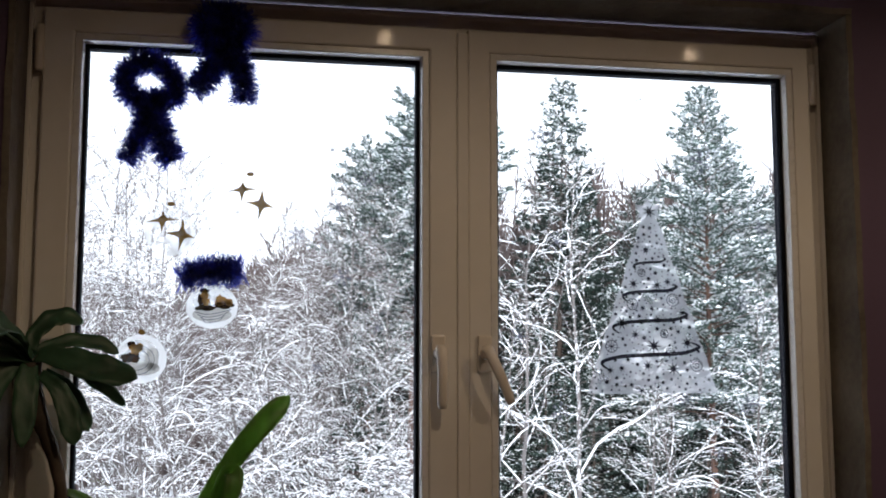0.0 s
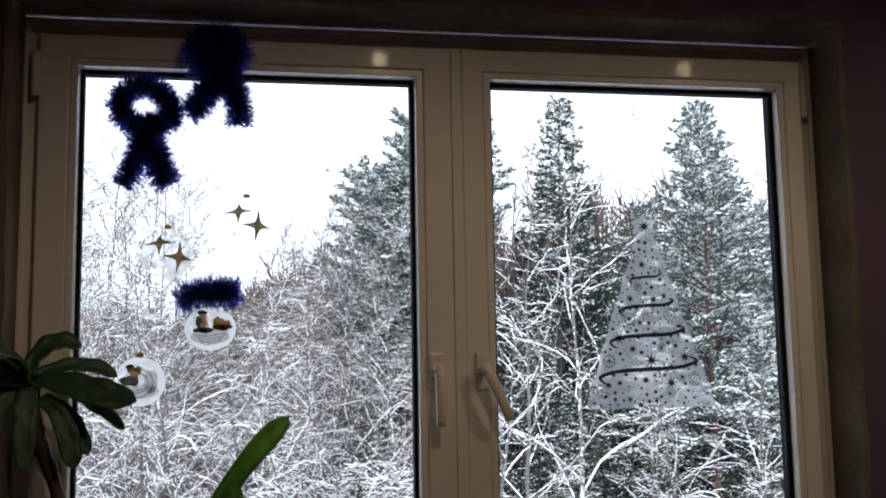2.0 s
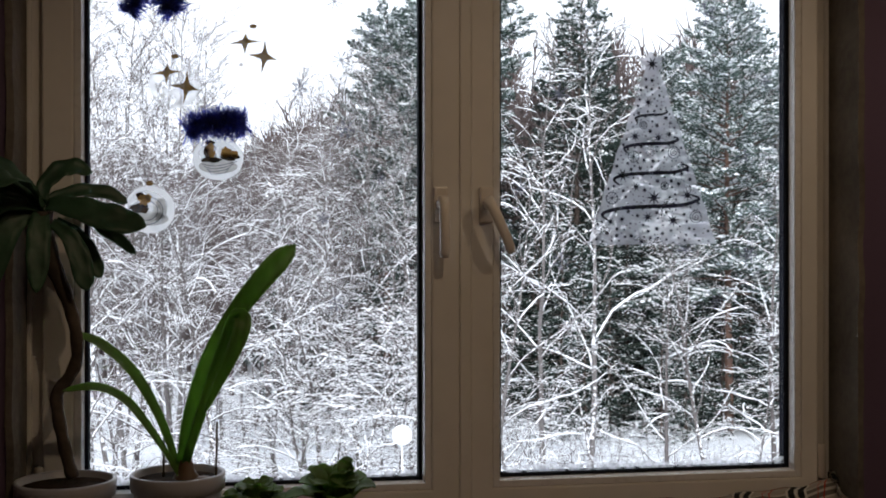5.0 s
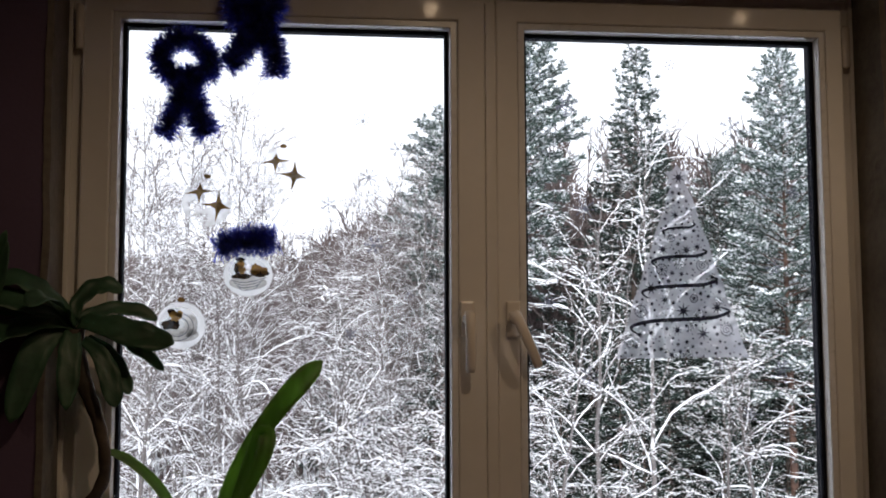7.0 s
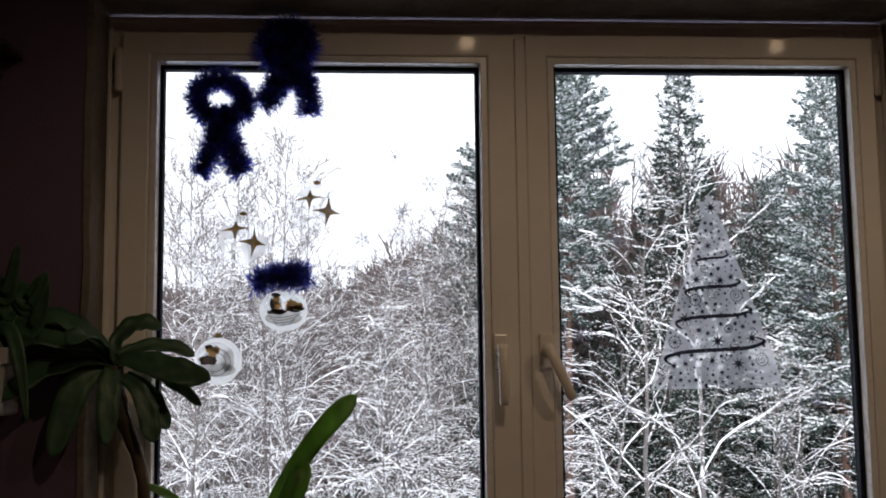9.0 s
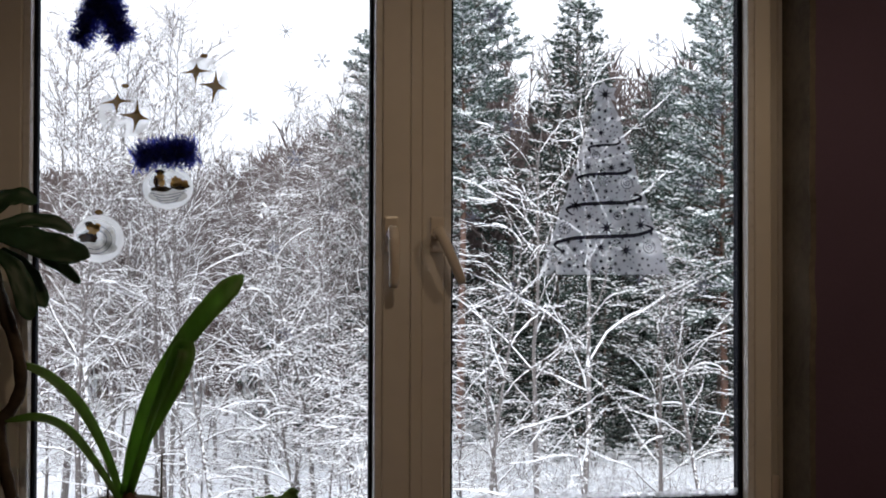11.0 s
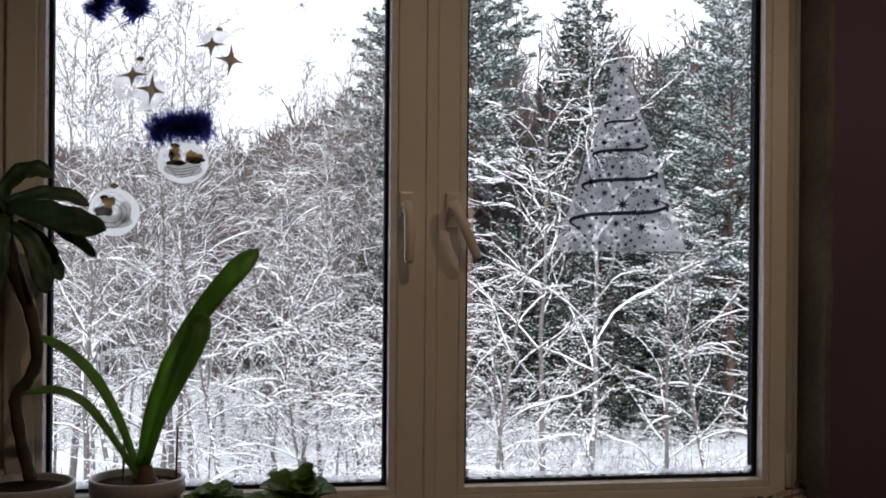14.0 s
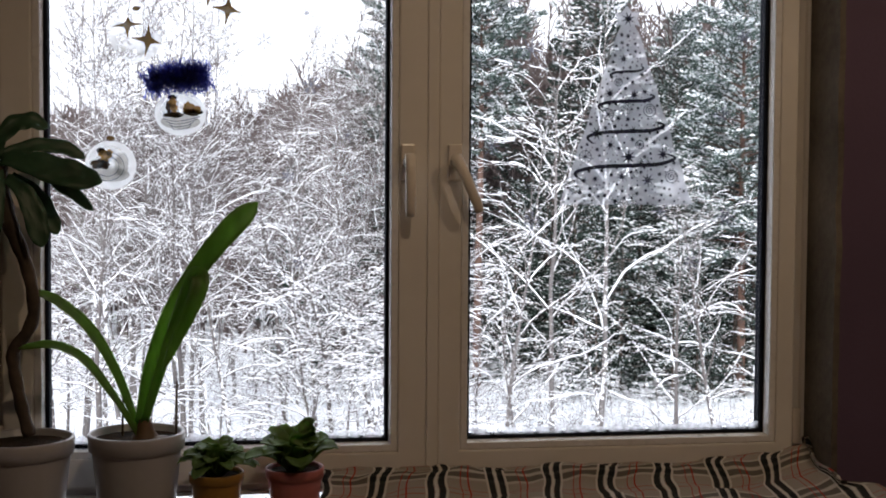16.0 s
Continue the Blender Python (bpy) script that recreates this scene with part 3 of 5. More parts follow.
# the two white snow globes with gold and brown shapes
for bx, bz, rx, rz in ((-0.455, 1.601, 0.046, 0.040), (-0.578, 1.506, 0.045, 0.044)):
    first = rx > rz + 0.003
    s = thing("snow_globe_sticker", "white round globe sticker with gold and brown winter shapes", "window sticker", "bauble stickers")
    decal("disc", [disc_ring(bx, bz, rx, rz)], WHITE_FILM, s, 0.0)
    decal("clear_centre", [disc_ring(bx + (0 if first else -0.004), bz + 0.006, rx * 0.78, rz * 0.66)], CLEAR_FILM, s, 0.0004)
    decal("snow_ground", [disc_ring(bx, bz - rz * 0.38, rx * 0.74, rz * 0.30), disc_ring(bx + rx * 0.42, bz, rx * 0.26, rz * 0.5)] if not first else [disc_ring(bx, bz - rz * 0.36, rx * 0.76, rz * 0.34)], SILVER_INK, s, 0.0008)
    if first:
        decal("dark_shape", [blob_ring(bx - 0.013, bz - 0.002, 0.018, 0.0052, 1), blob_ring(bx + 0.022, bz + 0.002, 0.017, 0.0062, 2), blob_ring(bx - 0.015, bz + 0.0295, 0.0085, 0.0042, 3), blob_ring(bx - 0.021, bz + 0.012, 0.0055, 0.010, 4)], BROWN_INK, s, 0.0012, "dark brown shape")
        decal("gold_shape", [blob_ring(bx - 0.014, bz + 0.021, 0.0075, 0.0075, 5), blob_ring(bx - 0.011, bz + 0.009, 0.007, 0.007, 6), blob_ring(bx + 0.014, bz + 0.012, 0.0105, 0.0095, 7), blob_ring(bx + 0.030, bz + 0.008, 0.007, 0.006, 8)], AMBER_INK, s, 0.0016, "golden brown shape")
        decal("white_shape", [blob_ring(bx + 0.001, bz + 0.013, 0.0055, 0.0075, 9)], WHITE_FILM, s, 0.0018, "white patch of snow")
        for k in range(4):
            decal("drift_line", band(line2([(bx - 0.031 + 0.005 * k, bz - 0.010 - 0.0045 * k), (bx - 0.010, bz - 0.014 - 0.005 * k), (bx + 0.012, bz - 0.011 - 0.005 * k), (bx + 0.034 - 0.005 * k, bz - 0.005 - 0.0045 * k)], 14), [0.0008] * 15), FLAKE, s, 0.0014)
        decal("cap", [disc_ring(bx, bz + rz + 0.002, 0.006, 0.003)], GOLD_INK, s, 0.0016)
    else:
        decal("dark_shape", [blob_ring(bx - 0.018, bz + 0.001, 0.020, 0.0085, 10), blob_ring(bx - 0.017, bz + 0.0265, 0.009, 0.005, 11)], BROWN_INK, s, 0.0012, "dark brown shape")
        decal("gold_shape", [blob_ring(bx - 0.009, bz + 0.017, 0.0115, 0.0095, 12), blob_ring(bx - 0.002, bz + 0.022, 0.006, 0.006, 13)], AMBER_INK, s, 0.0016, "golden brown shape")
        for k in range(4):
            decal("drift_line", band([(bx - 0.006 + (0.016 + 0.0045 * k) * math.cos(a), bz - 0.002 + (0.014 + 0.004 * k) * math.sin(a)) for a in [-2.2 + 3.4 * j / 16 for j in range(17)]], [0.0009] * 17), FLAKE if k % 2 else SILVER_INK, s, 0.0014)
        decal("cap", [disc_ring(bx, bz + rz + 0.004, 0.007, 0.005)], GOLD_INK, s, 0.0016)


# the tree sticker
def tree_sticker():
    s = thing("tree_sticker", "frosted film tree sticker with dark stars and swirls", "window sticker")
    cx, top, foot = 0.384, 1.822, 1.437
    def half(z):
        return 0.012 + (1.79 - z) / (1.79 - foot) * 0.122
    rng = random.Random(12)
    left = [(cx - half(z) - 0.002 * math.sin(z * 90), z) for z in np.linspace(foot + 0.004, 1.78, 16)]
    right = [(cx + half(z) + 0.004 + 0.002 * math.sin(z * 80), z) for z in np.linspace(1.78, foot + 0.006, 16)]
    crown = [(cx - 0.013, 1.787), (cx - 0.024, 1.782), (cx - 0.019, 1.796), (cx - 0.027, 1.808), (cx - 0.012, 1.811), (cx - 0.002, 1.824), (cx + 0.008, 1.812), (cx + 0.024, 1.812), (cx + 0.019, 1.798), (cx + 0.026, 1.784), (cx + 0.013, 1.788)]
    bm = bmesh.new()
    for a, c in zip(zip(left, left[1:]), zip(right[::-1], right[-2::-1])):
        flat(bm, [a[0], a[1], c[1], c[0]], FY)
    ring = [left[-1]] + crown + [right[0]]
    for a, c in zip(ring, ring[1:] + ring[:1]):
        flat(bm, [(cx, 1.797), a, c], FY)
    bmesh.ops.remove_doubles(bm, verts=bm.verts[:], dist=1e-5)
    bmesh.ops.recalc_face_normals(bm, faces=bm.faces[:])
    part("film", bm, FILM, s, "frosted whitish film")
    for z, w in ((1.697, 0.8), (1.640, 0.93), (1.582, 0.97), (1.516, 1.0)):
        k = half(z)
        h = k * 0.21 + 0.002
        pts = line2([(cx - 0.80 * k * w, z - h - 0.004), (cx - 0.93 * k * w, z - h * 0.8), (cx - 0.90 * k * w, z - h * 0.45), (cx - 0.55 * k * w, z - h * 0.1), (cx, z + 0.001), (cx + 0.55 * k * w, z + h * 0.15), (cx + 0.86 * k * w, z + h * 0.5), (cx + 0.92 * k * w, z + h * 0.75), (cx + 0.78 * k * w, z + h * 1.0)], 40)
        decal("swirl", band(pts, [0.0008 + 0.0031 * math.sin(math.pi * min(1, (i + 1) / 42)) ** 0.7 * (w ** 3) for i in range(41)]), INK, s, 0.0006)
    circles = ((0.367, 1.677, 0.0075), (0.347, 1.615, 0.011), (0.430, 1.624, 0.012), (0.411, 1.558, 0.008), (0.303, 1.533, 0.0118), (0.476, 1.497, 0.012))
    for i, (x, z, r) in enumerate(circles):
        ring = [(x + r * math.cos(a), z + r * math.sin(a)) for a in [2 * math.pi * k / 26 for k in range(27)]]
        quads = band(ring, [0.0007] * 27)
        if i in (0, 2, 5):
            quads += band([(x + r * (0.8 - 0.75 * k / 30) * math.cos(k * 0.4), z + r * (0.8 - 0.75 * k / 30) * math.sin(k * 0.4)) for k in range(31)], [0.0007] * 31)
        else:
            for k in range(5):
                a = k * math.pi / 5 + 0.3
                quads += band([(x - r * math.cos(a), z - r * math.sin(a)), (x + r * math.cos(a), z + r * math.sin(a))], [0.0006] * 2)
        decal("ornament", quads, INK, s, 0.0006)
    big = ((0.385, 1.798, 0.015), (0.377, 1.722, 0.011), (0.350, 1.655, 0.012), (0.398, 1.653, 0.012), (0.420, 1.660, 0.010), (0.325, 1.578, 0.015), (0.352, 1.556, 0.011), (0.389, 1.534, 0.017), (0.458, 1.540, 0.014), (0.300, 1.487, 0.010), (0.376, 1.496, 0.012), (0.428, 1.490, 0.015), (0.323, 1.491, 0.009), (0.398, 1.585, 0.010), (0.449, 1.600, 0.008), (0.368, 1.608, 0.008), (0.440, 1.562, 0.008))
    for x, z, r in big:
        decal("star", [star_ring(x, z, r, 8, 0.3, rng.random())], INK, s, 0.0006)
    small, placed = [], [(x, z, r) for x, z, r in big] + list(circles)
    for _ in range(5000):
        z = rng.uniform(foot + 0.008, 1.775)
        x = cx + rng.uniform(-1, 1) * (half(z) - 0.005)
        r = rng.choice((0.002, 0.0032, 0.0044, 0.0054, 0.0062))
        if all(math.hypot(x - a, z - b) > r + c * 0.85 + 0.0022 for a, b, c in placed):
            placed.append((x, z, r))
            small.append(star_ring(x, z, r, 6, 0.42, rng.random()))
        if len(small) > 260:
            break
    tagged(decal("star_print", small, INK, s, 0.0006), kind="stuff")


tree_sticker()


def snowflake(x, z, r, turn, kind):
    s = thing("snowflake_sticker", "small grey translucent snowflake sticker on the glass", "window sticker", "snowflake stickers")
    quads = []
    for k in range(6 if kind != 1 else 8):
        n = 6 if kind != 1 else 8
        a = 2 * math.pi * k / n + turn
        c, d = math.cos(a), math.sin(a)
        quads += band([(x + c * r * 0.1, z + d * r * 0.1), (x + c * r, z + d * r)], [r * 0.055] * 2)
        if kind != 1:
            for q in (0.5, 0.75):
                for sgn in (-1, 1):
                    e = a + sgn * 0.9
                    quads += band([(x + c * r * q, z + d * r * q), (x + c * r * q + math.cos(e) * r * 0.3, z + d * r * q + math.sin(e) * r * 0.3)], [r * 0.045] * 2)
    if kind == 2:
        quads += band([(x + r * 0.42 * math.cos(a), z + r * 0.42 * math.sin(a)) for a in [math.pi * k / 8 for k in range(17)]], [r * 0.06] * 17)
    quads.append(disc_ring(x, z, r * 0.14, n=10))
    decal("print", quads, FLAKE, s, 0.0)


for i, (px, pz, r) in enumerate(((-0.172, 1.846, 0.016), (-0.228, 1.79, 0.018), (-0.305, 1.737, 0.016), (-0.219, 1.659, 0.018), (-0.153, 1.567, 0.014), (-0.262, 1.49, 0.012), (-0.238, 1.33, 0.014), (-0.24, 1.90, 0.016), (0.162, 1.94, 0.025), (0.495, 1.90, 0.024), (0.195, 1.734, 0.022), (0.575, 1.62, 0.016), (0.2, 1.41, 0.018), (0.455, 1.43, 0.018), (0.587, 1.42, 0.018), (0.372, 2.025, 0.012), (0.12, 1.55, 0.018), (0.62, 1.77, 0.014), (0.52, 1.33, 0.014))):
    snowflake(px, pz, r, 0.3 * i, i % 3)

# frost along the foot of the panes
for fx0, fx1 in ((-0.682, -0.085), (0.084, 0.662)):
    rng = random.Random(int(fx1 * 100))
    edge = [(float(x), 1.006 + 0.010 * (0.5 + 0.5 * noise.noise(Vector((float(x) * 40, 0, 3)))) + 0.006 * rng.random()) for x in np.linspace(fx0, fx1, 70)]
    decal("frost_rim", [[(a[0], 1.001), (b[0], 1.001), b, a] for a, b in zip(edge, edge[1:])], FROST, window, 0.0, "white frost along the pane's foot")


# ---------------------------------------------------------------- plants on the sill
def pot(name, label, x, y, r, h, mat, cat="flower pot", saucer=None, group="pots on the sill"):
    p = thing(name, label, cat, group, at=(x, y, ZB + 0.001))
    z0 = 0.012 if saucer else 0.0
    part("wall", lathe([(r * 0.72, z0), (r * 0.76, z0 + 0.004), (r * 0.93, h * 0.80), (r * 0.94, h * 0.82), (r, h * 0.83), (r * 1.02, h * 0.985), (r * 1.0, h), (r * 0.95, h), (r * 0.93, h * 0.97), (r * 0.88, h * 0.86)], 48), mat, p, "", True)
    bm = lathe([(r * 0.90, h * 0.86), (r * 0.915, h * 0.925), (r * 0.55, h * 0.945), (0.002, h * 0.94)], 36)
    part("soil", bm, SOIL, p, "dark potting soil")
    if saucer:
        part("saucer", lathe([(r * 0.8, 0.0), (r * 1.0, 0.014), (r * 1.04, 0.015), (r * 0.98, 0.010), (r * 0.8, 0.006)], 40), saucer, p, "", True)
    return p


def strap_leaf(name, pts, width, mat, parent, seed=0, fold=0.25, wavy=0.0, tipped=0.25, label="", facing=(0, -1, 0), grow=1.1):
    """A long leaf with a fold along its middle, along pts."""
    n = 28
    line = spline(pts, n)
    bm = bmesh.new()
    rows = []
    for i, p in enumerate(line):
        d = (line[min(i + 1, n)] - line[max(i - 1, 0)]).normalized()
        side = d.cross(Vector(facing))
        side = side.normalized() if side.length > 1e-4 else Vector((1, 0, 0))
        up = side.cross(d).normalized()
        u = i / n
        w = width * min(1, 0.45 + grow * u) * (1 - max(0, (u - 1 + tipped) / tipped) ** 2.2) ** 0.6 if u < 1 else width * 0.03
        row = []
        for k in (-1, -0.5, 0, 0.5, 1):
            q = p + side * (w * k) + up * (abs(k) * fold * w + wavy * w * math.sin(u * 22 + k * 3 + seed) * abs(k))
            row.append(bm.verts.new(q))
        rows.append(row)
    for a, b in zip(rows, rows[1:]):
        for k in range(4):
            bm.faces.new((a[k], a[k + 1], b[k + 1], b[k]))
    ob = part(name, bm, mat, parent, label, True)
    thick = ob.modifiers.new("thick", "SOLIDIFY")
    thick.thickness = 0.0012
    return ob


def local(p, pts):
    return [Vector(q) - p.location for q in pts]


# amaryllis
am = pot("amaryllis", "amaryllis with long green strap leaves in white pot", -0.519, -0.092, 0.080, 0.165, POT_WHITE, "potted plant")
part("bulb", lathe([(0.012, 0.122), (0.026, 0.132), (0.025, 0.142), (0.015, 0.158), (0.010, 0.175)], 24, (0.014, 0, 0.010)), BULB, am, "dry brown bulb", True)
part("bulb", lathe([(0.008, 0.125), (0.022, 0.135), (0.021, 0.143), (0.010, 0.152)], 20, (0.045, -0.03, 0.010)), BULB, am, "dry brown bulb", True)
strap_leaf("leaf", local(am, [(-0.513, -0.09, 1.061), (-0.5, -0.085, 1.142), (-0.476, -0.08, 1.219), (-0.444, -0.08, 1.283), (-0.4, -0.08, 1.349), (-0.355, -0.07, 1.402), (-0.315, -0.055, 1.441)]), 0.0205, LEAF, am, tipped=0.20, grow=0.62)
strap_leaf("leaf", local(am, [(-0.506, -0.1, 1.063), (-0.482, -0.11, 1.14), (-0.458, -0.12, 1.215), (-0.437, -0.13, 1.272), (-0.423, -0.138, 1.308), (-0.414, -0.148, 1.319), (-0.408, -0.158, 1.313), (-0.411, -0.166, 1.292), (-0.424, -0.168, 1.259), (-0.446, -0.164, 1.212), (-0.471, -0.155, 1.155)]), 0.0145, LEAF, am, facing=(0.2, -1, 0.1), tipped=0.45, fold=0.4)
strap_leaf("leaf", local(am, [(-0.513, -0.090, 1.037), (-0.550, -0.088, 1.139), (-0.593, -0.090, 1.217), (-0.642, -0.095, 1.266), (-0.688, -0.100, 1.291)]), 0.0125, LEAF, am, facing=(0.2, -0.6, 1))
strap_leaf("leaf", local(am, [(-0.516, -0.100, 1.042), (-0.555, -0.110, 1.110), (-0.602, -0.115, 1.173), (-0.650, -0.120, 1.199), (-0.706, -0.125, 1.196)]), 0.0115, LEAF, am, facing=(0.2, -0.5, 1))
for sx, sh in ((-0.545, 1.125), (-0.455, 1.13)):
    tube("support_stick", local(am, [(sx, -0.08, 1.01), (sx + 0.002, -0.08, sh)]), 0.002, STICK, am, 8, "thin brown stick")

# tall plant with a woody stem
tall = pot("euphorbia", "tall houseplant with woody stem and drooping leaves", -0.706, -0.096, 0.083, 0.160, POT_WHITE, "potted plant")
stem = [(-0.693, -0.103, 1.045), (-0.702, -0.103, 1.079), (-0.711, -0.103, 1.121), (-0.718, -0.103, 1.163), (-0.718, -0.103, 1.19), (-0.7, -0.103, 1.214), (-0.686, -0.103, 1.246), (-0.687, -0.103, 1.288), (-0.696, -0.103, 1.33), (-0.709, -0.103, 1.368), (-0.721, -0.103, 1.398), (-0.732, -0.103, 1.433), (-0.74, -0.103, 1.467), (-0.742, -0.103, 1.497)]
pts = spline(local(tall, stem), 40)
sv, sf = [], []
add_tube(sv, sf, pts, [0.0105 + 0.0010 * math.sin(i * 1.9) + 0.007 * max(0.0, (i - 24) / 16) for i in range(41)], 14, 0.0, Vector((0, 1, 0)))
raw("stem", sv, sf, STEM, tall, "dark woody stem", True)
C = Vector((-0.742, -0.105, 1.501))
rng = random.Random(5)
LONG = [
    ([(-0.743, -0.1, 1.516), (-0.739, -0.095, 1.543), (-0.717, -0.085, 1.567), (-0.693, -0.08, 1.573), (-0.665, -0.075, 1.565)], 0.018, (0.1, -0.8, 0.6)),
    ([(-0.739, -0.1, 1.512), (-0.716, -0.09, 1.526), (-0.677, -0.08, 1.534), (-0.637, -0.075, 1.529), (-0.606, -0.07, 1.514)], 0.0135, (0.1, -0.9, 0.5)),
    ([(-0.733, -0.11, 1.509), (-0.699, -0.12, 1.505), (-0.657, -0.13, 1.493), (-0.612, -0.135, 1.48), (-0.568, -0.14, 1.472)], 0.0255, (0.0, -0.9, 0.5)),
    ([(-0.666, -0.1, 1.486), (-0.645, -0.095, 1.466), (-0.621, -0.09, 1.454), (-0.591, -0.09, 1.425)], 0.01, (0.0, -1, 0.1)),
    ([(-0.724, -0.12, 1.478), (-0.7, -0.13, 1.461), (-0.682, -0.135, 1.433), (-0.671, -0.14, 1.396), (-0.664, -0.14, 1.364)], 0.018, (0.4, -1, 0.1)),
    ([(-0.721, -0.1, 1.482), (-0.694, -0.095, 1.463), (-0.677, -0.09, 1.44), (-0.662, -0.09, 1.41), (-0.648, -0.09, 1.384)], 0.016, (0.4, -1, 0.1)),
]
for i, (line, w, facing) in enumerate(LONG):
    strap_leaf("leaf", local(tall, line), w, DARK_LEAF, tall, i, 0.30, 0.16, 0.30, facing=facing)
tips = [((-0.05, -0.03, 0.06), (-0.12, -0.06, 0.075)), ((-0.08, 0.0, 0.03), (-0.19, -0.02, 0.01)), ((-0.07, -0.05, 0.0), (-0.16, -0.1, -0.06)), ((-0.05, -0.03, -0.03), (-0.09, -0.05, -0.16)), ((-0.02, -0.07, 0.04), (-0.04, -0.15, 0.03)), ((-0.05, -0.05, 0.03), (-0.15, -0.09, 0.035)), ((0.0, -0.03, -0.04), (0.0, -0.05, -0.14))]
for i, (a, b) in enumerate(tips):
    a, b = Vector(a), Vector(b)
    strap_leaf("leaf", [q - tall.location for q in (C, C + a * 0.5 + Vector((0, 0, 0.008)), C + a, C + (a + b) / 2 + Vector((0, 0, 0.012)), C + b)], 0.019 + 0.006 * rng.random(), DARK_LEAF, tall, i, 0.2, 0.10, 0.28, facing=(0.15, -0.7, 0.8) if abs(b.z) < 0.1 else (0.3, -1, 0.2))

# small plants
def round_leaf_plant(p, centre, count, spread, size, mat, seed, lift):
    rng = random.Random(seed)
    for i in range(count):
        a = 2.4 * i + rng.uniform(-0.3, 0.3)
        out = spread * (0.35 + 0.65 * (i + 1) / count)
        tip = Vector((math.cos(a) * out, math.sin(a) * out, lift * (1.25 - 0.9 * (i + 1) / count) + rng.uniform(-0.006, 0.008)))
        base = Vector((0, 0, 0))
        mid = tip * 0.5 + Vector((0, 0, 0.018))
        c = Vector(centre)
        strap_leaf("leaf", [c + base, c + mid, c + mid.lerp(tip, 0.6) + Vector((0, 0, 0.004)), c + tip], size * rng.uniform(0.8, 1.15), mat, p, i, 0.25, 0.05, 0.55, facing=(math.cos(a) * 0.5, math.sin(a) * 0.5 - 0.2, 1))


succ = pot("houseplant", "small bushy green plant in an ochre pot", -0.384, -0.105, 0.046, 0.095, POT_OCHRE, "potted plant", POT_OCHRE)
round_leaf_plant(succ, (0, 0, 0.085), 30, 0.076, 0.0135, VIOLET_LEAF, 3, 0.050)
viol = pot("houseplant", "small round-leaved plant in a pink pot with saucer", -0.250, -0.105, 0.050, 0.100, POT_PINK, "potted plant", POT_PINK)
round_leaf_plant(viol, (0, 0, 0.090), 18, 0.088, 0.021, VIOLET_LEAF, 8, 0.070)


# ---------------------------------------------------------------- plaid blanket on the sill
def plaid():
    m = bpy.data.materials.new("plaid_wool")
    m.use_nodes = True
    n, l = m.node_tree.nodes, m.node_tree.links
    b = n["Principled BSDF"]
    b.inputs["Roughness"].default_value = 0.95
    b.inputs["Specular IOR Level"].default_value = 0.1
    uv = n.new("ShaderNodeUVMap")
    sep = n.new("ShaderNodeSeparateXYZ")
    l.new(uv.outputs[0], sep.inputs[0])
    bands = {"dark": ((0.09, 0.19), (0.27, 0.37)), "white": ((0.05, 0.085), (0.205, 0.255), (0.375, 0.415)), "red": ((0.62, 0.635), (0.74, 0.765))}
    cols = {"dark": (0.018, 0.024, 0.03), "white": (0.88, 0.85, 0.78), "red": (0.55, 0.045, 0.035)}
    cur = None
    for axis in ("Y", "X"):
        fr = n.new("ShaderNodeMath")
        fr.operation = "FRACT"
        l.new(sep.outputs[axis], fr.inputs[0])
        for key, rs in bands.items():
            for lo, hi in rs:
                g, s, mu = n.new("ShaderNodeMath"), n.new("ShaderNodeMath"), n.new("ShaderNodeMath")
                g.operation, s.operation, mu.operation = "GREATER_THAN", "LESS_THAN", "MULTIPLY"
                g.inputs[1].default_value, s.inputs[1].default_value = lo, hi
                l.new(fr.outputs[0], g.inputs[0])
                l.new(fr.outputs[0], s.inputs[0])
                l.new(g.outputs[0], mu.inputs[0])
                l.new(s.outputs[0], mu.inputs[1])
                k = n.new("ShaderNodeMath")
                k.operation = "MULTIPLY"
                k.inputs[1].default_value = 0.95 if axis == "X" else 0.6
                l.new(mu.outputs[0], k.inputs[0])
                mix = n.new("ShaderNodeMixRGB")
                mix.inputs[1].default_value = (0.52, 0.47, 0.41, 1)
                mix.inputs[2].default_value = (*cols[key], 1)
                if cur:
                    l.new(cur, mix.inputs[1])
                l.new(k.outputs[0], mix.inputs[0])
                cur = mix.outputs[0]
    no = n.new("ShaderNodeTexNoise")
    no.inputs["Scale"].default_value = 900
    mul = n.new("ShaderNodeMixRGB")
    mul.blend_type = "MULTIPLY"
    mul.inputs[0].default_value = 0.5
    tc = n.new("ShaderNodeTexCoord")
    l.new(tc.outputs["Object"], no.inputs["Vector"])
    l.new(cur, mul.inputs[1])
    l.new(no.outputs["Color"], mul.inputs[2])
    l.new(mul.outputs[0], b.inputs["Base Color"])
    bp = n.new("ShaderNodeBump")
    bp.inputs["Strength"].default_value, bp.inputs["Distance"].default_value = 0.6, 0.002
    l.new(no.outputs["Fac"], bp.inputs["Height"])
    l.new(bp.outputs[0], b.inputs["Normal"])
    return m


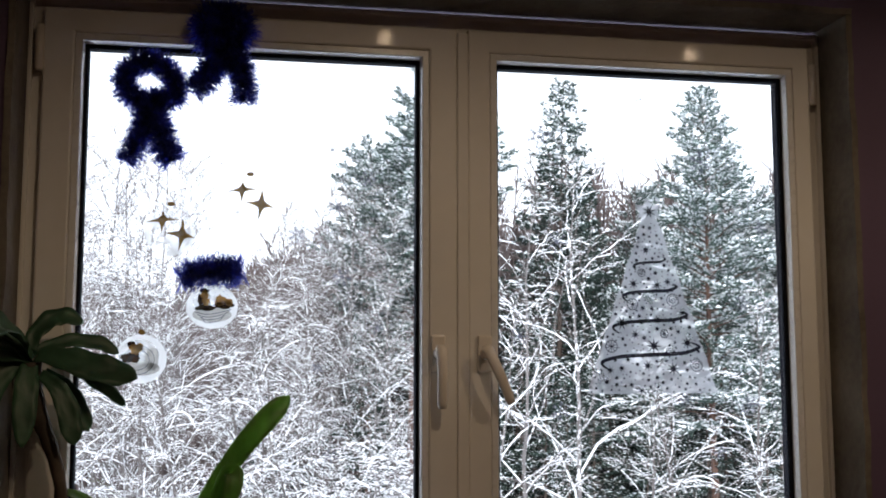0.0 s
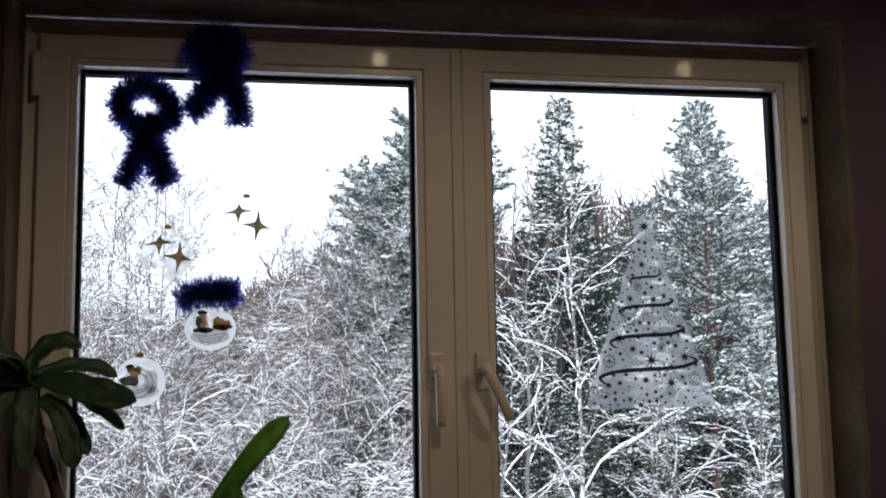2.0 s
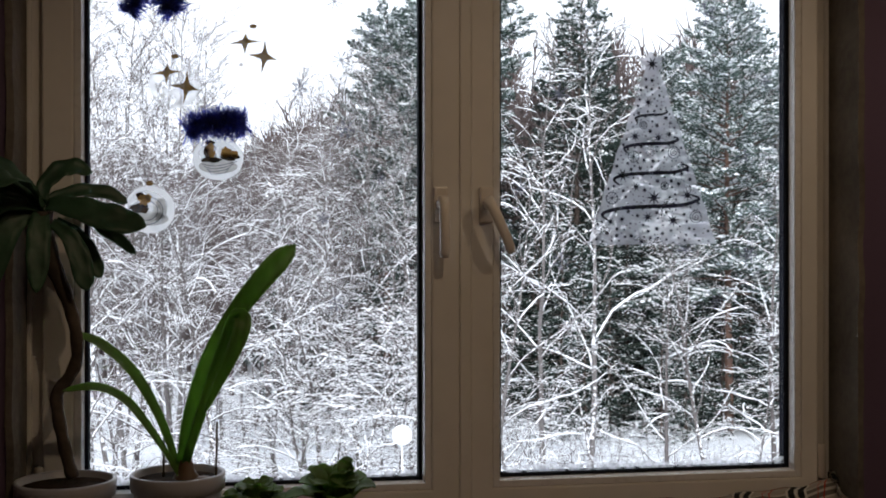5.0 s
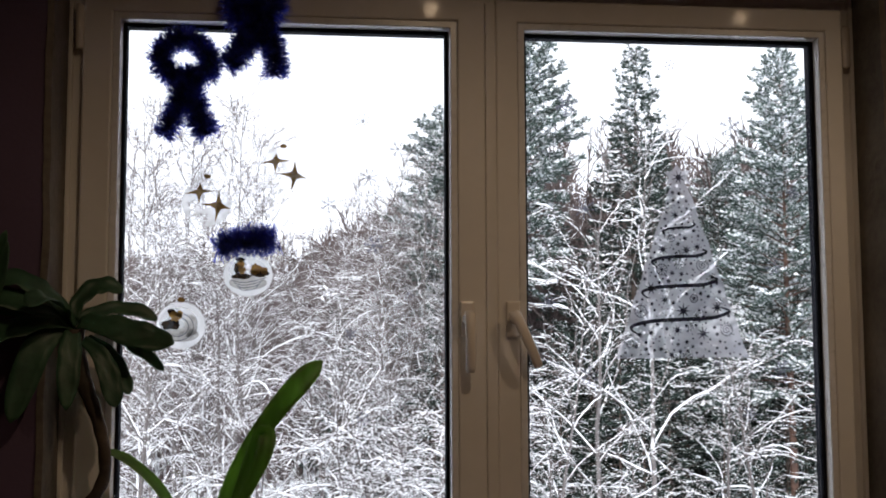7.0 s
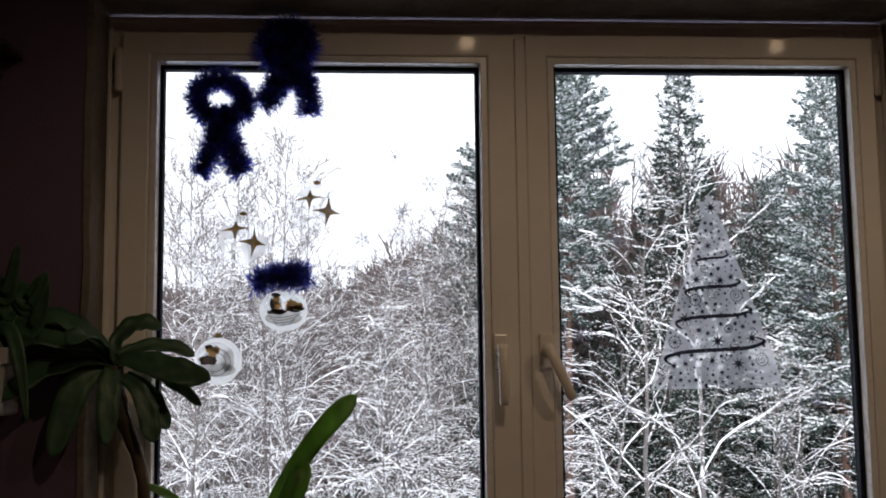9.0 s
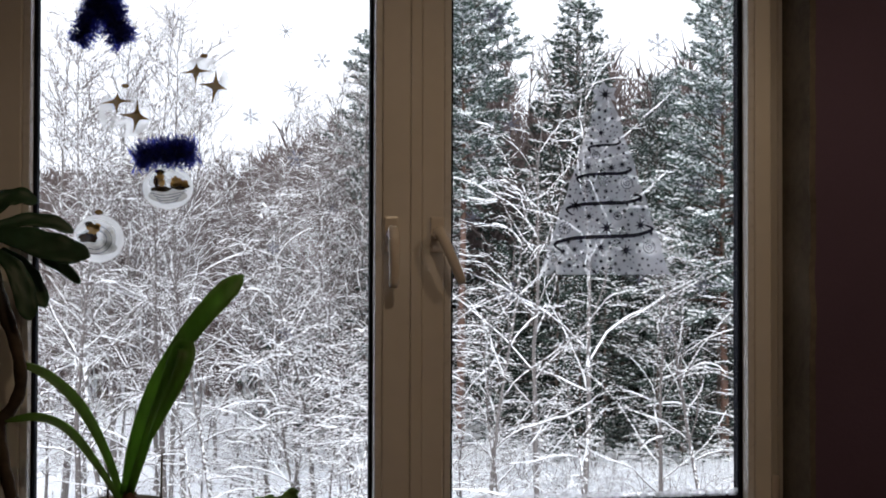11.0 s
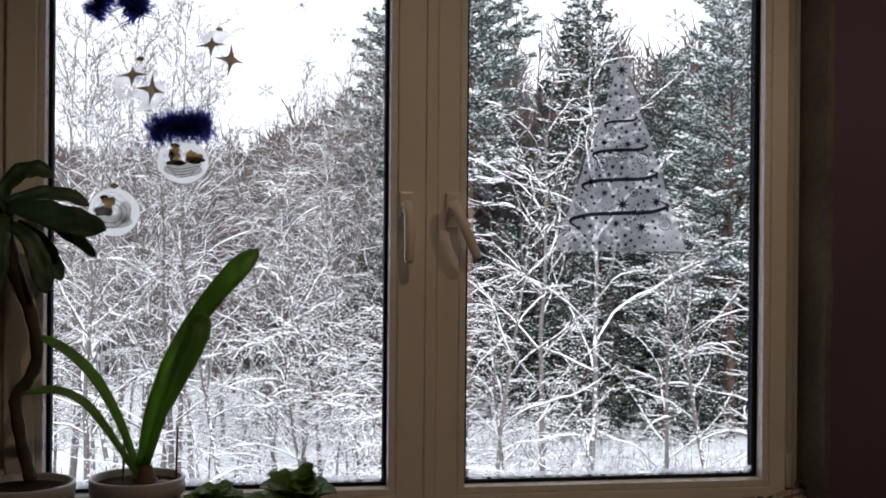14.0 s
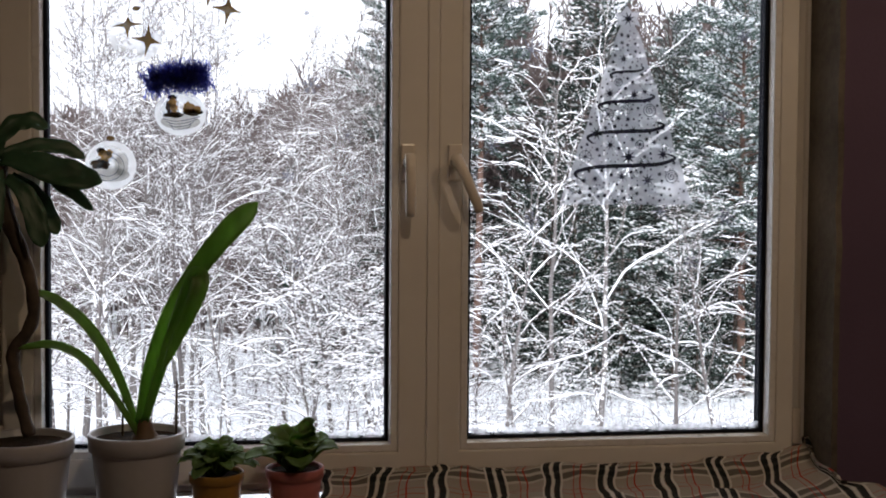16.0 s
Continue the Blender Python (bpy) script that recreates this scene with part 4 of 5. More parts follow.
def blanket():
    """A folded blanket: up against the sash at the back, over the sill and down its front."""
    bm = bmesh.new()
    uvl = bm.loops.layers.uv.new()
    nx, prof = 150, spline([(0, 0.0, 0.955), (0, -0.012, 0.962), (0, -0.03, 0.957), (0, -0.055, 0.932), (0, -0.10, 0.922), (0, -0.17, 0.913), (0, -0.25, 0.907), (0, -0.30, 0.902), (0, -0.326, 0.885), (0, -0.334, 0.85), (0, -0.334, 0.80)], 44)
    xs = np.linspace(-0.205, 0.80, nx)
    grid = []
    for x in xs:
        x = float(x)
        row = []
        for j, p in enumerate(prof):
            end = max(0.0, (x - 0.62) / 0.16)
            lump = 0.013 * noise.noise(Vector((x * 9, j * 0.12, 0))) + 0.006 * noise.noise(Vector((x * 26, j * 0.25, 4)))
            z = p.z - 0.012 + lump * (0.4 if j < 4 else 1) + 0.038 * min(1, end) ** 1.5 * (1 if j < 34 else 0.4)
            xx = x + 0.012 * noise.noise(Vector((x * 5, j * 0.2, 9)))
            if j < 22:
                xx = min(xx, X1 - 0.008)
            y = min(p.y + 0.01 * noise.noise(Vector((x * 7, j * 0.3, 2))), -0.007)
            row.append(bm.verts.new((xx, y, z)))
        grid.append(row)
    for i in range(nx - 1):
        for j in range(len(prof) - 1):
            fc = bm.faces.new((grid[i][j], grid[i][j + 1], grid[i + 1][j + 1], grid[i + 1][j]))
            for lp, (a, c) in zip(fc.loops, ((i, j), (i, j + 1), (i + 1, j + 1), (i + 1, j))):
                lp[uvl].uv = (float(xs[a]) / 0.108 + 0.012 * c, c / 44 * 0.40 / 0.108 * 1.1 + 0.35)
    bmesh.ops.recalc_face_normals(bm, faces=bm.faces)
    me = mesh_of("plaid_blanket", bm, plaid(), True)
    ob = new("plaid_blanket", me)
    thick = ob.modifiers.new("thick", "SOLIDIFY")
    thick.thickness, thick.offset = 0.006, -1
    tagged(ob, "beige plaid wool blanket folded along the sill", "blanket")


blanket()


# ---------------------------------------------------------------- shelves and planters on the wall
def planter(x0, x1, z0, z1, seed):
    p = thing("wall_planter", "white rectangular plastic planter with dark trailing plant", "planter", "wall planters")
    bm = bmesh.new()
    y0, y1 = -0.215, WALL_Y - 0.012
    t = 0.008
    rows = []
    for z, k in ((z0, t), (z0 + 0.004, 0.004), (z1 - 0.028, 0.0), (z1 - 0.027, -0.006), (z1, -0.007), (z1, 0.004), (z1 - 0.012, 0.006)):
        rows.append([bm.verts.new(q) for q in ((x0 + k, y0 + k, z), (x1 - k, y0 + k, z), (x1 - k, y1 - max(k, 0), z), (x0 + k, y1 - max(k, 0), z))])
    for a, b in zip(rows, rows[1:]):
        for k in range(4):
            bm.faces.new((a[k], a[(k + 1) % 4], b[(k + 1) % 4], b[k]))
    bm.faces.new(rows[0][::-1])
    bm.faces.new(rows[-1])
    bmesh.ops.recalc_face_normals(bm, faces=bm.faces)
    part("box", bm, POT_WHITE, p)
    part("bracket", boxed((x0 + x1) / 2 - 0.02, (x0 + x1) / 2 + 0.02, y1, WALL_Y, z0 + 0.02, z1 - 0.02), SHELF, p)
    rng = random.Random(seed)
    for i in range(22):
        bx = rng.uniform(x0 + 0.02, x1 - 0.015)
        s = Vector((bx, rng.uniform(y0 + 0.03, y1 - 0.02), z1 - 0.01))
        dx = rng.uniform(-0.02, 0.10)
        up = rng.uniform(0.02, 0.12)
        fall = rng.uniform(-0.16, 0.08)
        strap_leaf("leaf", [s, s + Vector((dx * 0.3, -0.01, up)), s + Vector((dx * 0.7, -0.025, up * 0.8)), s + Vector((dx, -0.035, up + fall))], rng.uniform(0.010, 0.018), DARK_LEAF, p, i, 0.2, 0.15, 0.45, facing=(0.1, -1, 0.3))


planter(-1.25, -1.012, 1.798, 1.908, 1)
planter(-0.999, -0.898, 1.415, 1.528, 2)
for sx0, sx1, sz in ((-1.35, -0.915, 2.062), (-1.35, -1.01, 1.664)):
    sh = thing("wall_shelf", "narrow dark wooden shelf on the mauve wall", "shelf", "wall shelves")
    part("board", boxed(sx0, sx1, -0.20, WALL_Y, sz - 0.012, sz, bevel=0.002), SHELF, sh)
    part("bracket", boxed(sx1 - 0.05, sx1 - 0.035, -0.17, WALL_Y, sz - 0.045, sz - 0.012), SHELF, sh)


# ---------------------------------------------------------------- outdoors
GZ = -5.6


def ground_height(x, y):
    return GZ + 0.35 * noise.noise(Vector((x * 0.08, y * 0.08, 1))) + 0.12 * noise.noise(Vector((x * 0.5, y * 0.5, 5)))


def snow_ground():
    bm = bmesh.new()
    xs = sorted(set([-1500, -400, -120] + [float(v) for v in np.arange(-40, 61, 1.6)] + [120, 400, 1500]))
    ys = sorted(set([-400, -60, -10, 0.6] + [float(v) for v in np.arange(4, 70, 1.6)] + [90, 140, 400, 2500]))
    grid = [[bm.verts.new((x, y, ground_height(x, y) if 3 < y < 80 else GZ)) for y in ys] for x in xs]
    for i in range(len(xs) - 1):
        for j in range(len(ys) - 1):
            bm.faces.new((grid[i][j], grid[i + 1][j], grid[i + 1][j + 1], grid[i][j + 1]))
    ob = part("ground", bm, SNOW, None, "", True)
    tagged(ob, "snow-covered ground of the winter forest", "ground", kind="structure")


snow_ground()


def wander(rng, start, way, length, steps, bend, lift):
    """Points of a branch that bends by chance and rises or droops."""
    p, d = Vector(start), Vector(way).normalized()
    out = [p.copy()]
    for _ in range(steps):
        d = (d + Vector((rng.gauss(0, bend), rng.gauss(0, bend), rng.gauss(0, bend) + lift))).normalized()
        p = p + d * (length / steps)
        out.append(p.copy())
    return out


def lay_snow(sv, sf, pts, rad, thick, rng, keep=0.85):
    """Ridges of snow on the stretches of a branch that lie flat enough to hold it."""
    run = []
    for i, p in enumerate(pts):
        d = (pts[min(i + 1, len(pts) - 1)] - pts[max(i - 1, 0)]).normalized()
        hold = max(0.0, 1.0 - 0.95 * abs(d.z)) * thick
        if hold > thick * 0.22 and rng.random() < keep:
            run.append((p, hold * rng.uniform(0.6, 1.15)))
        else:
            cap_run(sv, sf, run, rad)
            run = []
    cap_run(sv, sf, run, rad)


def cap_run(sv, sf, run, rad):
    if len(run) < 2:
        return
    n = len(run) - 1
    add_tube(sv, sf, [p + Vector((0, 0, rad * 0.5 + h * 0.55)) for p, h in run], [h * (0.72 if 0 < i < n else 0.4) for i, (p, h) in enumerate(run)], 4, 0.785)


def bough(rng, start, way, length, steps, bend, arch):
    """A branch that leaves at a slope and bows down under its load."""
    p, d = Vector(start), Vector(way).normalized()
    out = [p.copy()]
    for k in range(steps):
        d = (d + Vector((rng.gauss(0, bend), rng.gauss(0, bend), rng.gauss(0, bend * 0.8) - arch * (0.2 + k / steps)))).normalized()
        p = p + d * (length / steps)
        out.append(p.copy())
    return out


def side_of(rng, d, sign, spread):
    """A direction that leaves d sideways, in the flat of the bough."""
    flat_side = Vector((-d.y, d.x, 0))
    if flat_side.length < 0.2:
        flat_side = Vector((rng.gauss(0, 1), rng.gauss(0, 1), 0))
    flat_side.normalize()
    return (d * math.cos(spread) + flat_side * (sign * math.sin(spread)) + Vector((0, 0, rng.uniform(-0.22, 0.42)))).normalized()


def leafless(seed, height, limbs, subs, twigs, first=0.12, slim=1.0, arch=0.10, load=1.0, reach=0.42, steep=1.0):
    """The meshes of a bare tree: trunk with limbs, its twigs, and the snow on both."""
    rng = random.Random(seed)
    tv, tf, cv, cf, sv, sf = [], [], [], [], [], []
    trunk = wander(rng, (0, 0, -0.3), (rng.gauss(0, 0.05), rng.gauss(0, 0.05), 1), height, 14, 0.045, 0.06)
    r0 = 0.0085 * height * slim
    add_tube(tv, tf, trunk, [max(0.011, r0 * (1 - i / 14) ** 0.95) for i in range(15)], 7)
    turn = rng.random() * 6.283
    for i in range(limbs):
        u = first + (0.97 - first) * (i + rng.random()) / limbs
        k = min(13, int(u * 14))
        p = trunk[k].lerp(trunk[k + 1], u * 14 - k)
        turn += 2.4 + rng.gauss(0, 0.35)
        el = steep * rng.uniform(0.45, 1.25) * (0.6 + 0.9 * u)
        ln = height * (reach * (1 - u) + 0.07) * rng.uniform(0.65, 1.25)
        limb = bough(rng, p, (math.cos(turn), math.sin(turn), el), ln, 9, 0.17, arch)
        r1 = max(0.016, r0 * (1 - u) * 0.36 + 0.010)
        add_tube(tv, tf, limb, [max(0.007, r1 * (1 - j / 10)) for j in range(10)], 4, 0.0)
        lay_snow(sv, sf, limb, r1 * 0.7, (0.024 + r1 * 0.6) * load, rng)
        for m in range(subs):
            w = (0.18 + 0.80 * (m + rng.random()) / subs) * 9
            q = min(8, int(w))
            d = (limb[q + 1] - limb[q]).normalized()
            sub = bough(rng, limb[q].lerp(limb[q + 1], w - q), side_of(rng, d, 1 if m % 2 else -1, rng.uniform(0.45, 0.95)), ln * (0.50 * (1 - w / 9) + 0.16) * rng.uniform(0.6, 1.2), 6, 0.20, arch * 0.9)
            add_tube(cv, cf, sub, [0.0105, 0.010, 0.009, 0.008, 0.007, 0.006, 0.004], 3, 0.0)
            lay_snow(sv, sf, sub, 0.008, 0.0185 * load, rng, 0.8)
            for m2 in range(twigs):
                w2 = (0.15 + 0.85 * (m2 + rng.random()) / twigs) * 6
                q2 = min(5, int(w2))
                d2 = (sub[q2 + 1] - sub[q2]).normalized()
                tw = bough(rng, sub[q2].lerp(sub[q2 + 1], min(1, w2 - q2)), side_of(rng, d2, 1 if m2 % 2 else -1, rng.uniform(0.5, 1.15)), rng.uniform(0.18, 0.55), 3, 0.26, arch * 0.6)
                add_tube(cv, cf, tw, [0.006, 0.0055, 0.005, 0.003], 3, 0.0)
                lay_snow(sv, sf, tw, 0.005, 0.0135 * load, rng, 0.75)
    return (tv, tf), (cv, cf), (sv, sf)


def mesh_raw(name, vf, mat):
    me = bpy.data.meshes.new(name)
    me.from_pydata(vf[0], [], vf[1])
    me.materials.append(mat)
    return me


def place_tree(kind_name, label, category, group, parts, x, y, scale, turn, lean=(0, 0)):
    e = thing(kind_name, label, category, group, at=(x, y, ground_height(x, y)))
    e.rotation_euler = (lean[0], lean[1], turn)
    e.scale = (scale, scale, scale)
    for nm, me in parts:
        ob = new(nm, me)
        ob.parent = e
    return e


def snow_lump(sv, sf, c, way, length, width, height, rng):
    """A low rounded pad of snow that lies along way."""
    d = Vector((way.x, way.y, way.z * 0.7)).normalized()
    s = d.cross(Vector((0, 0, 1)))
    s = s.normalized() if s.length > 1e-3 else Vector((1, 0, 0))
    b = len(sv)
    for k in range(6):
        a = math.pi * k / 3
        sv.append(tuple(c + d * (math.cos(a) * length * rng.uniform(0.75, 1.2)) + s * (math.sin(a) * width * rng.uniform(0.75, 1.2)) - Vector((0, 0, height * rng.uniform(0, 0.5)))))
    sv.append(tuple(c + Vector((rng.gauss(0, 0.02), rng.gauss(0, 0.02), height))))
    sf.extend((b + k, b + (k + 1) % 6, b + 6) for k in range(6))


def needle_tuft(cv, cf, c, way, size, count, droop, rng):
    """Narrow needle sprays that fan forwards from a twig."""
    for _ in range(count):
        d = (way * 0.8 + Vector((rng.gauss(0, 0.7), rng.gauss(0, 0.7), rng.gauss(-droop, 0.45)))).normalized()
        s = d.cross(Vector((rng.gauss(0, 1), rng.gauss(0, 1), rng.gauss(0, 1)))).normalized() * rng.uniform(0.012, 0.027)
        e = c + d * (size * rng.uniform(0.6, 1.2))
        m = c.lerp(e, 0.55)
        b = len(cv)
        cv += [tuple(c), tuple(m + s), tuple(e), tuple(m - s)]
        cf.append((b, b + 1, b + 2, b + 3))


def conifer(seed, height, bare, reach, limbs, laterals, style, load=0.5):
    """Trunk with boughs, flat sprays of needles along them, and pads of snow on the sprays."""
    rng = random.Random(seed)
    tv, tf, cv, cf, sv, sf = [], [], [], [], [], []
    trunk = wander(rng, (0, 0, -0.3), (0, 0, 1), height, 12, 0.012, 0.06)
    r0 = 0.0098 * height
    add_tube(tv, tf, trunk, [max(0.02, r0 * (1 - i / 12.3)) for i in range(13)], 8)
    spruce = style == "spruce"
    turn = 0.0
    for i in range(limbs):
        u = bare + (0.995 - bare) * (i + 0.6 * rng.random()) / limbs
        k = min(11, int(u * 12))
        p = trunk[k].lerp(trunk[k + 1], u * 12 - k)
        turn += 2.4 + rng.gauss(0, 0.3)
        t = (1 - u) / (1 - bare)
        if spruce:
            ln = reach * (t ** 0.85 * 0.95 + 0.05) * rng.uniform(0.72, 1.15)
            way, arch = Vector((math.cos(turn), math.sin(turn), 0.55 - 0.85 * t)), -0.02
        elif style == "young_pine":
            ln = reach * (t ** 0.75 * 0.95 + 0.07) * rng.uniform(0.68, 1.15)
            way, arch = Vector((math.cos(turn), math.sin(turn), 0.75 - 0.70 * t)), 0.02
        else:
            ln = reach * (math.sin(math.pi * min(1, 0.12 + t * 0.80)) * 0.95 + 0.08) * rng.uniform(0.6, 1.2)
            way, arch = Vector((math.cos(turn), math.sin(turn), 0.7 - 0.75 * t)), 0.02
        limb = bough(rng, p, way, ln, 6, 0.09, arch)
        add_tube(tv, tf, limb, [max(0.010, 0.04 * (1 - u) + 0.012) * (1 - j / 7) for j in range(7)], 4, 0.785)
        count = max(4, int(laterals * ln / reach))
        for m in range(count):
            w = (0.12 + 0.88 * ((m + rng.random()) / count) ** 0.8) * 6
            q = min(5, int(w))
            d = (limb[q + 1] - limb[q]).normalized()
            ll = (0.34 * ln * (1 - w / 6) + 0.30) * rng.uniform(0.6, 1.2)
            lat_way = side_of(rng, d, 1 if m % 2 else -1, rng.uniform(0.4, 1.0))
            lat = bough(rng, limb[q].lerp(limb[q + 1], min(1, w - q)), lat_way, ll, 3, 0.12, 0.10 if spruce else 0.02)
            for j in range(max(3, int(ll / 0.085))):
                x = rng.uniform(0.1, 1.0) * 3
                jj = min(2, int(x))
                c = lat[jj].lerp(lat[jj + 1], min(1, x - jj))
                needle_tuft(cv, cf, c, lat_way, 0.20 if spruce else 0.20, 6, 0.30 if spruce else -0.25, rng)
                if rng.random() < load:
                    snow_lump(sv, sf, c + Vector((0, 0, 0.07 if spruce else 0.08)), lat_way, rng.uniform(0.06, 0.17), rng.uniform(0.04, 0.09), rng.uniform(0.025, 0.065), rng)
    return (tv, tf), (cv, cf), (sv, sf)


def tree_parts(kind, parts, bark, twig):
    return tuple((nm, mesh_raw(kind + "_" + nm, vf, mat)) for nm, vf, mat in zip(("trunk", "crown", "snow_cover"), parts, (bark, twig, SNOW_PAD)))


TREES = []
for sd, h, lb, first, arch, steep, reach in ((1, 12.5, 20, 0.25, 0.10, 1.3, 0.40), (2, 11.0, 18, 0.20, 0.14, 1.0, 0.44), (3, 13.5, 20, 0.30, 0.07, 1.5, 0.38), (4, 10.0, 17, 0.18, 0.15, 0.9, 0.50), (5, 12.0, 18, 0.22, 0.11, 1.2, 0.44)):
    TREES.append(tree_parts("birch", leafless(sd, h, lb, 7, 4, first, 1.0, arch, 1.0, reach, steep), BIRCH, TWIG))
SLIM = []
for sd, h in ((21, 13.0), (22, 11.5), (23, 14.0)):
    SLIM.append(tree_parts("sapling", leafless(sd, h, 28, 6, 4, 0.30, 0.62, 0.03, 0.5, 0.28, 1.6), SLIM_BARK, FINE_TWIG))
UNDER = []
for sd, h in ((71, 6.0), (72, 5.2), (73, 6.6)):
    UNDER.append(tree_parts("young_tree", leafless(sd, h, 18, 6, 4, 0.18, 1.0, 0.12, 1.1, 0.55, 1.1), BIRCH, TWIG))
FAN = [tree_parts("fan_tree", leafless(61, 12.0, 20, 5, 3, 0.30, 0.8, 0.04, 1.0, 0.50, 1.9), SLIM_BARK, TWIG), tree_parts("fan_tree", leafless(62, 11.0, 18, 5, 3, 0.26, 0.8, 0.06, 1.1, 0.50, 1.6), SLIM_BARK, TWIG)]
BUSH = []
for sd, h in ((31, 4.2), (32, 3.4), (33, 5.0)):
    got = [([], []), ([], []), ([], [])]
    rb = random.Random(sd)
    for s in range(4):
        m = Matrix.Translation((rb.uniform(-0.6, 0.6), rb.uniform(-0.6, 0.6), 0)) @ Euler((rb.uniform(-0.6, 0.6), rb.uniform(-0.6, 0.6), 0)).to_matrix().to_4x4()
        for (vv, ff), (dv, df) in zip(got, leafless(sd * 10 + s, h * rb.uniform(0.7, 1.1), 8, 4, 2, 0.10, 0.8, 0.16, 1.6, 0.5)):
            o = len(vv)
            vv += [tuple(m @ Vector(q)) for q in dv]
            ff += [tuple(o + k for k in fc) for fc in df]
    BUSH.append(tree_parts("bush", got, BUSH_TWIG, BUSH_TWIG))
PINES = []
for sd, h, bare, reach in ((41, 18.0, 0.42, 2.4), (42, 17.0, 0.30, 3.9), (43, 19.0, 0.48, 2.3)):
    PINES.append(tree_parts("pine", conifer(sd, h, bare, reach, 160 if sd == 42 else 104, 26, "young_pine" if sd == 42 else "pine", 0.50), PINE_BARK, PINE_NEEDLE))
SPRUCES = []
for sd, h, bare, reach in ((51, 18.0, 0.10, 3.6), (52, 14.0, 0.04, 3.2)):
    SPRUCES.append(tree_parts("spruce", conifer(sd, h, bare, reach, 190 if sd == 51 else 96, 26 if sd == 51 else 15, "spruce", 0.16 if sd == 51 else 0.10), SPRUCE_BARK, SPRUCE_NEEDLE))


def spot(bearing, dist):
    """A place in the wood, by its bearing and distance from the room."""
    return -0.35 + dist * math.tan(radians(bearing)), dist - 2.15


# the trees that stand out
rng = random.Random(77)
SNOWY = "bare birch tree with snow on its branches"
SPRUCE_LABEL = "dark green spruce with some snow on its boughs"
SLENDER = "slender bare birch dusted with snow"
for bearing, dist, top, k in ((15.9, 46.5, 14.8, 0), (12.6, 50, 7.5, 1), (17.2, 51, 11.0, 0), (19.6, 46, 5.0, 1), (21.6, 47, 8.2, 1), (19.2, 44, 6.6, 1), (24.2, 45, 7.6, 1), (14.0, 44, 4.4, 1), (9.4, 53, 7.6, 1), (26.6, 46, 5.0, 1), (17.6, 41, 2.6, 1), (21.4, 40, 2.0, 1), (6.4, 54, 6.5, 1), (22.6, 50, 9.0, 0), (25.4, 44, 5.6, 1), (18.4, 43, 5.2, 0), (15.2, 42, 3.6, 1), (12.2, 43, 2.6, 1), (16.4, 40, 1.6, 1), (23.2, 41, 3.0, 1), (26.0, 40, 2.6, 1), (20.2, 39, 0.6, 1)):
    place_tree("spruce", SPRUCE_LABEL, "spruce", "forest spruces", SPRUCES[k], *spot(bearing, dist), (top - GZ) / (18.0, 14.0)[k], rng.random() * 6)
for bearing, dist, top, k in ((23.5, 40.5, 13.0, 1), (8.4, 46, 12.6, 0), (10.3, 43, 14.2, 2), (6.3, 48, 11.6, 0), (25.6, 48, 9.8, 0), (20.4, 55, 11.2, 2), (27.9, 46, 10.4, 0)):
    place_tree("pine", "snowy pine with reddish trunk and green needles", "pine", "forest pines", PINES[k], *spot(bearing, dist), (top - GZ) / (18.0, 17.0, 19.0)[k], rng.random() * 6)
for bearing, dist, top, k in ((14.4, 27, 6.6, 0), (16.4, 28, 7.6, 1), (11.6, 24, 3.6, 1)):
    place_tree("forked_tree", "bare tree with steep fanned limbs under snow", "tree", "bare fanned trees", FAN[k], *spot(bearing, dist), (top - GZ) / (11.7, 10.7)[k], rng.random() * 6)
for bearing, dist, top, k in ((-8.6, 26, 4.4, 0), (-6.4, 32, 4.4, 2), (-4.3, 29, 4.8, 4), (-1.7, 27, 4.0, 2), (0.9, 30, 4.6, 0), (3.2, 27, 3.6, 3), (5.2, 31, 5.0, 4), (7.4, 27, 3.0, 1), (-10.6, 30, 4.2, 1), (-3.0, 23, 0.4, 3), (4.4, 22, 0.6, 1), (16.8, 22, 0.2, 3), (20.4, 26, 2.2, 4), (22.9, 25, 2.8, 2), (25.6, 28, 4.0, 0), (13.0, 23, 0.6, 4)):
    place_tree("birch_tree", SNOWY, "birch", "forest birches", TREES[k], *spot(bearing, dist), (top - GZ) / (12.2, 10.7, 13.2, 9.7, 11.7)[k], rng.random() * 6, (rng.gauss(0, 0.03), rng.gauss(0, 0.03)))


def skyline(bearing, dist):
    """The height of a tree whose top stands at the wood's edge against the sky."""
    rise = 4.5 + 4.3 * min(1, max(0, (bearing + 3) / 9))
    rise += 2.7 * min(1, max(0, (bearing - 8) / 4))
    return 1.5 - GZ + dist * math.tan(radians(rise))


for bearing, dist, top, k in ((-6.9, 29, 7.6, 1), (-4.2, 30, 7.8, 0), (-4.7, 33, 8.2, 1), (-7.4, 33, 7.4, 2), (2.6, 44, 9.4, 0), (3.6, 46, 9.9, 2), (4.6, 45, 8.6, 1), (1.4, 47, 8.2, 1), (-6.6, 31, 8.6, 0), (-3.4, 33, 9.6, 2), (-9.2, 34, 7.8, 1), (-5.0, 36, 8.6, 2), (-8.2, 36, 7.4, 0), (-2.0, 38, 8.2, 1), (0.6, 34, 6.8, 0)):
    place_tree("young_birch", SLENDER, "birch", "slender birches", SLIM[k], *spot(bearing, dist), (top - GZ) / (12.7, 11.2, 13.7)[k], rng.random() * 6)
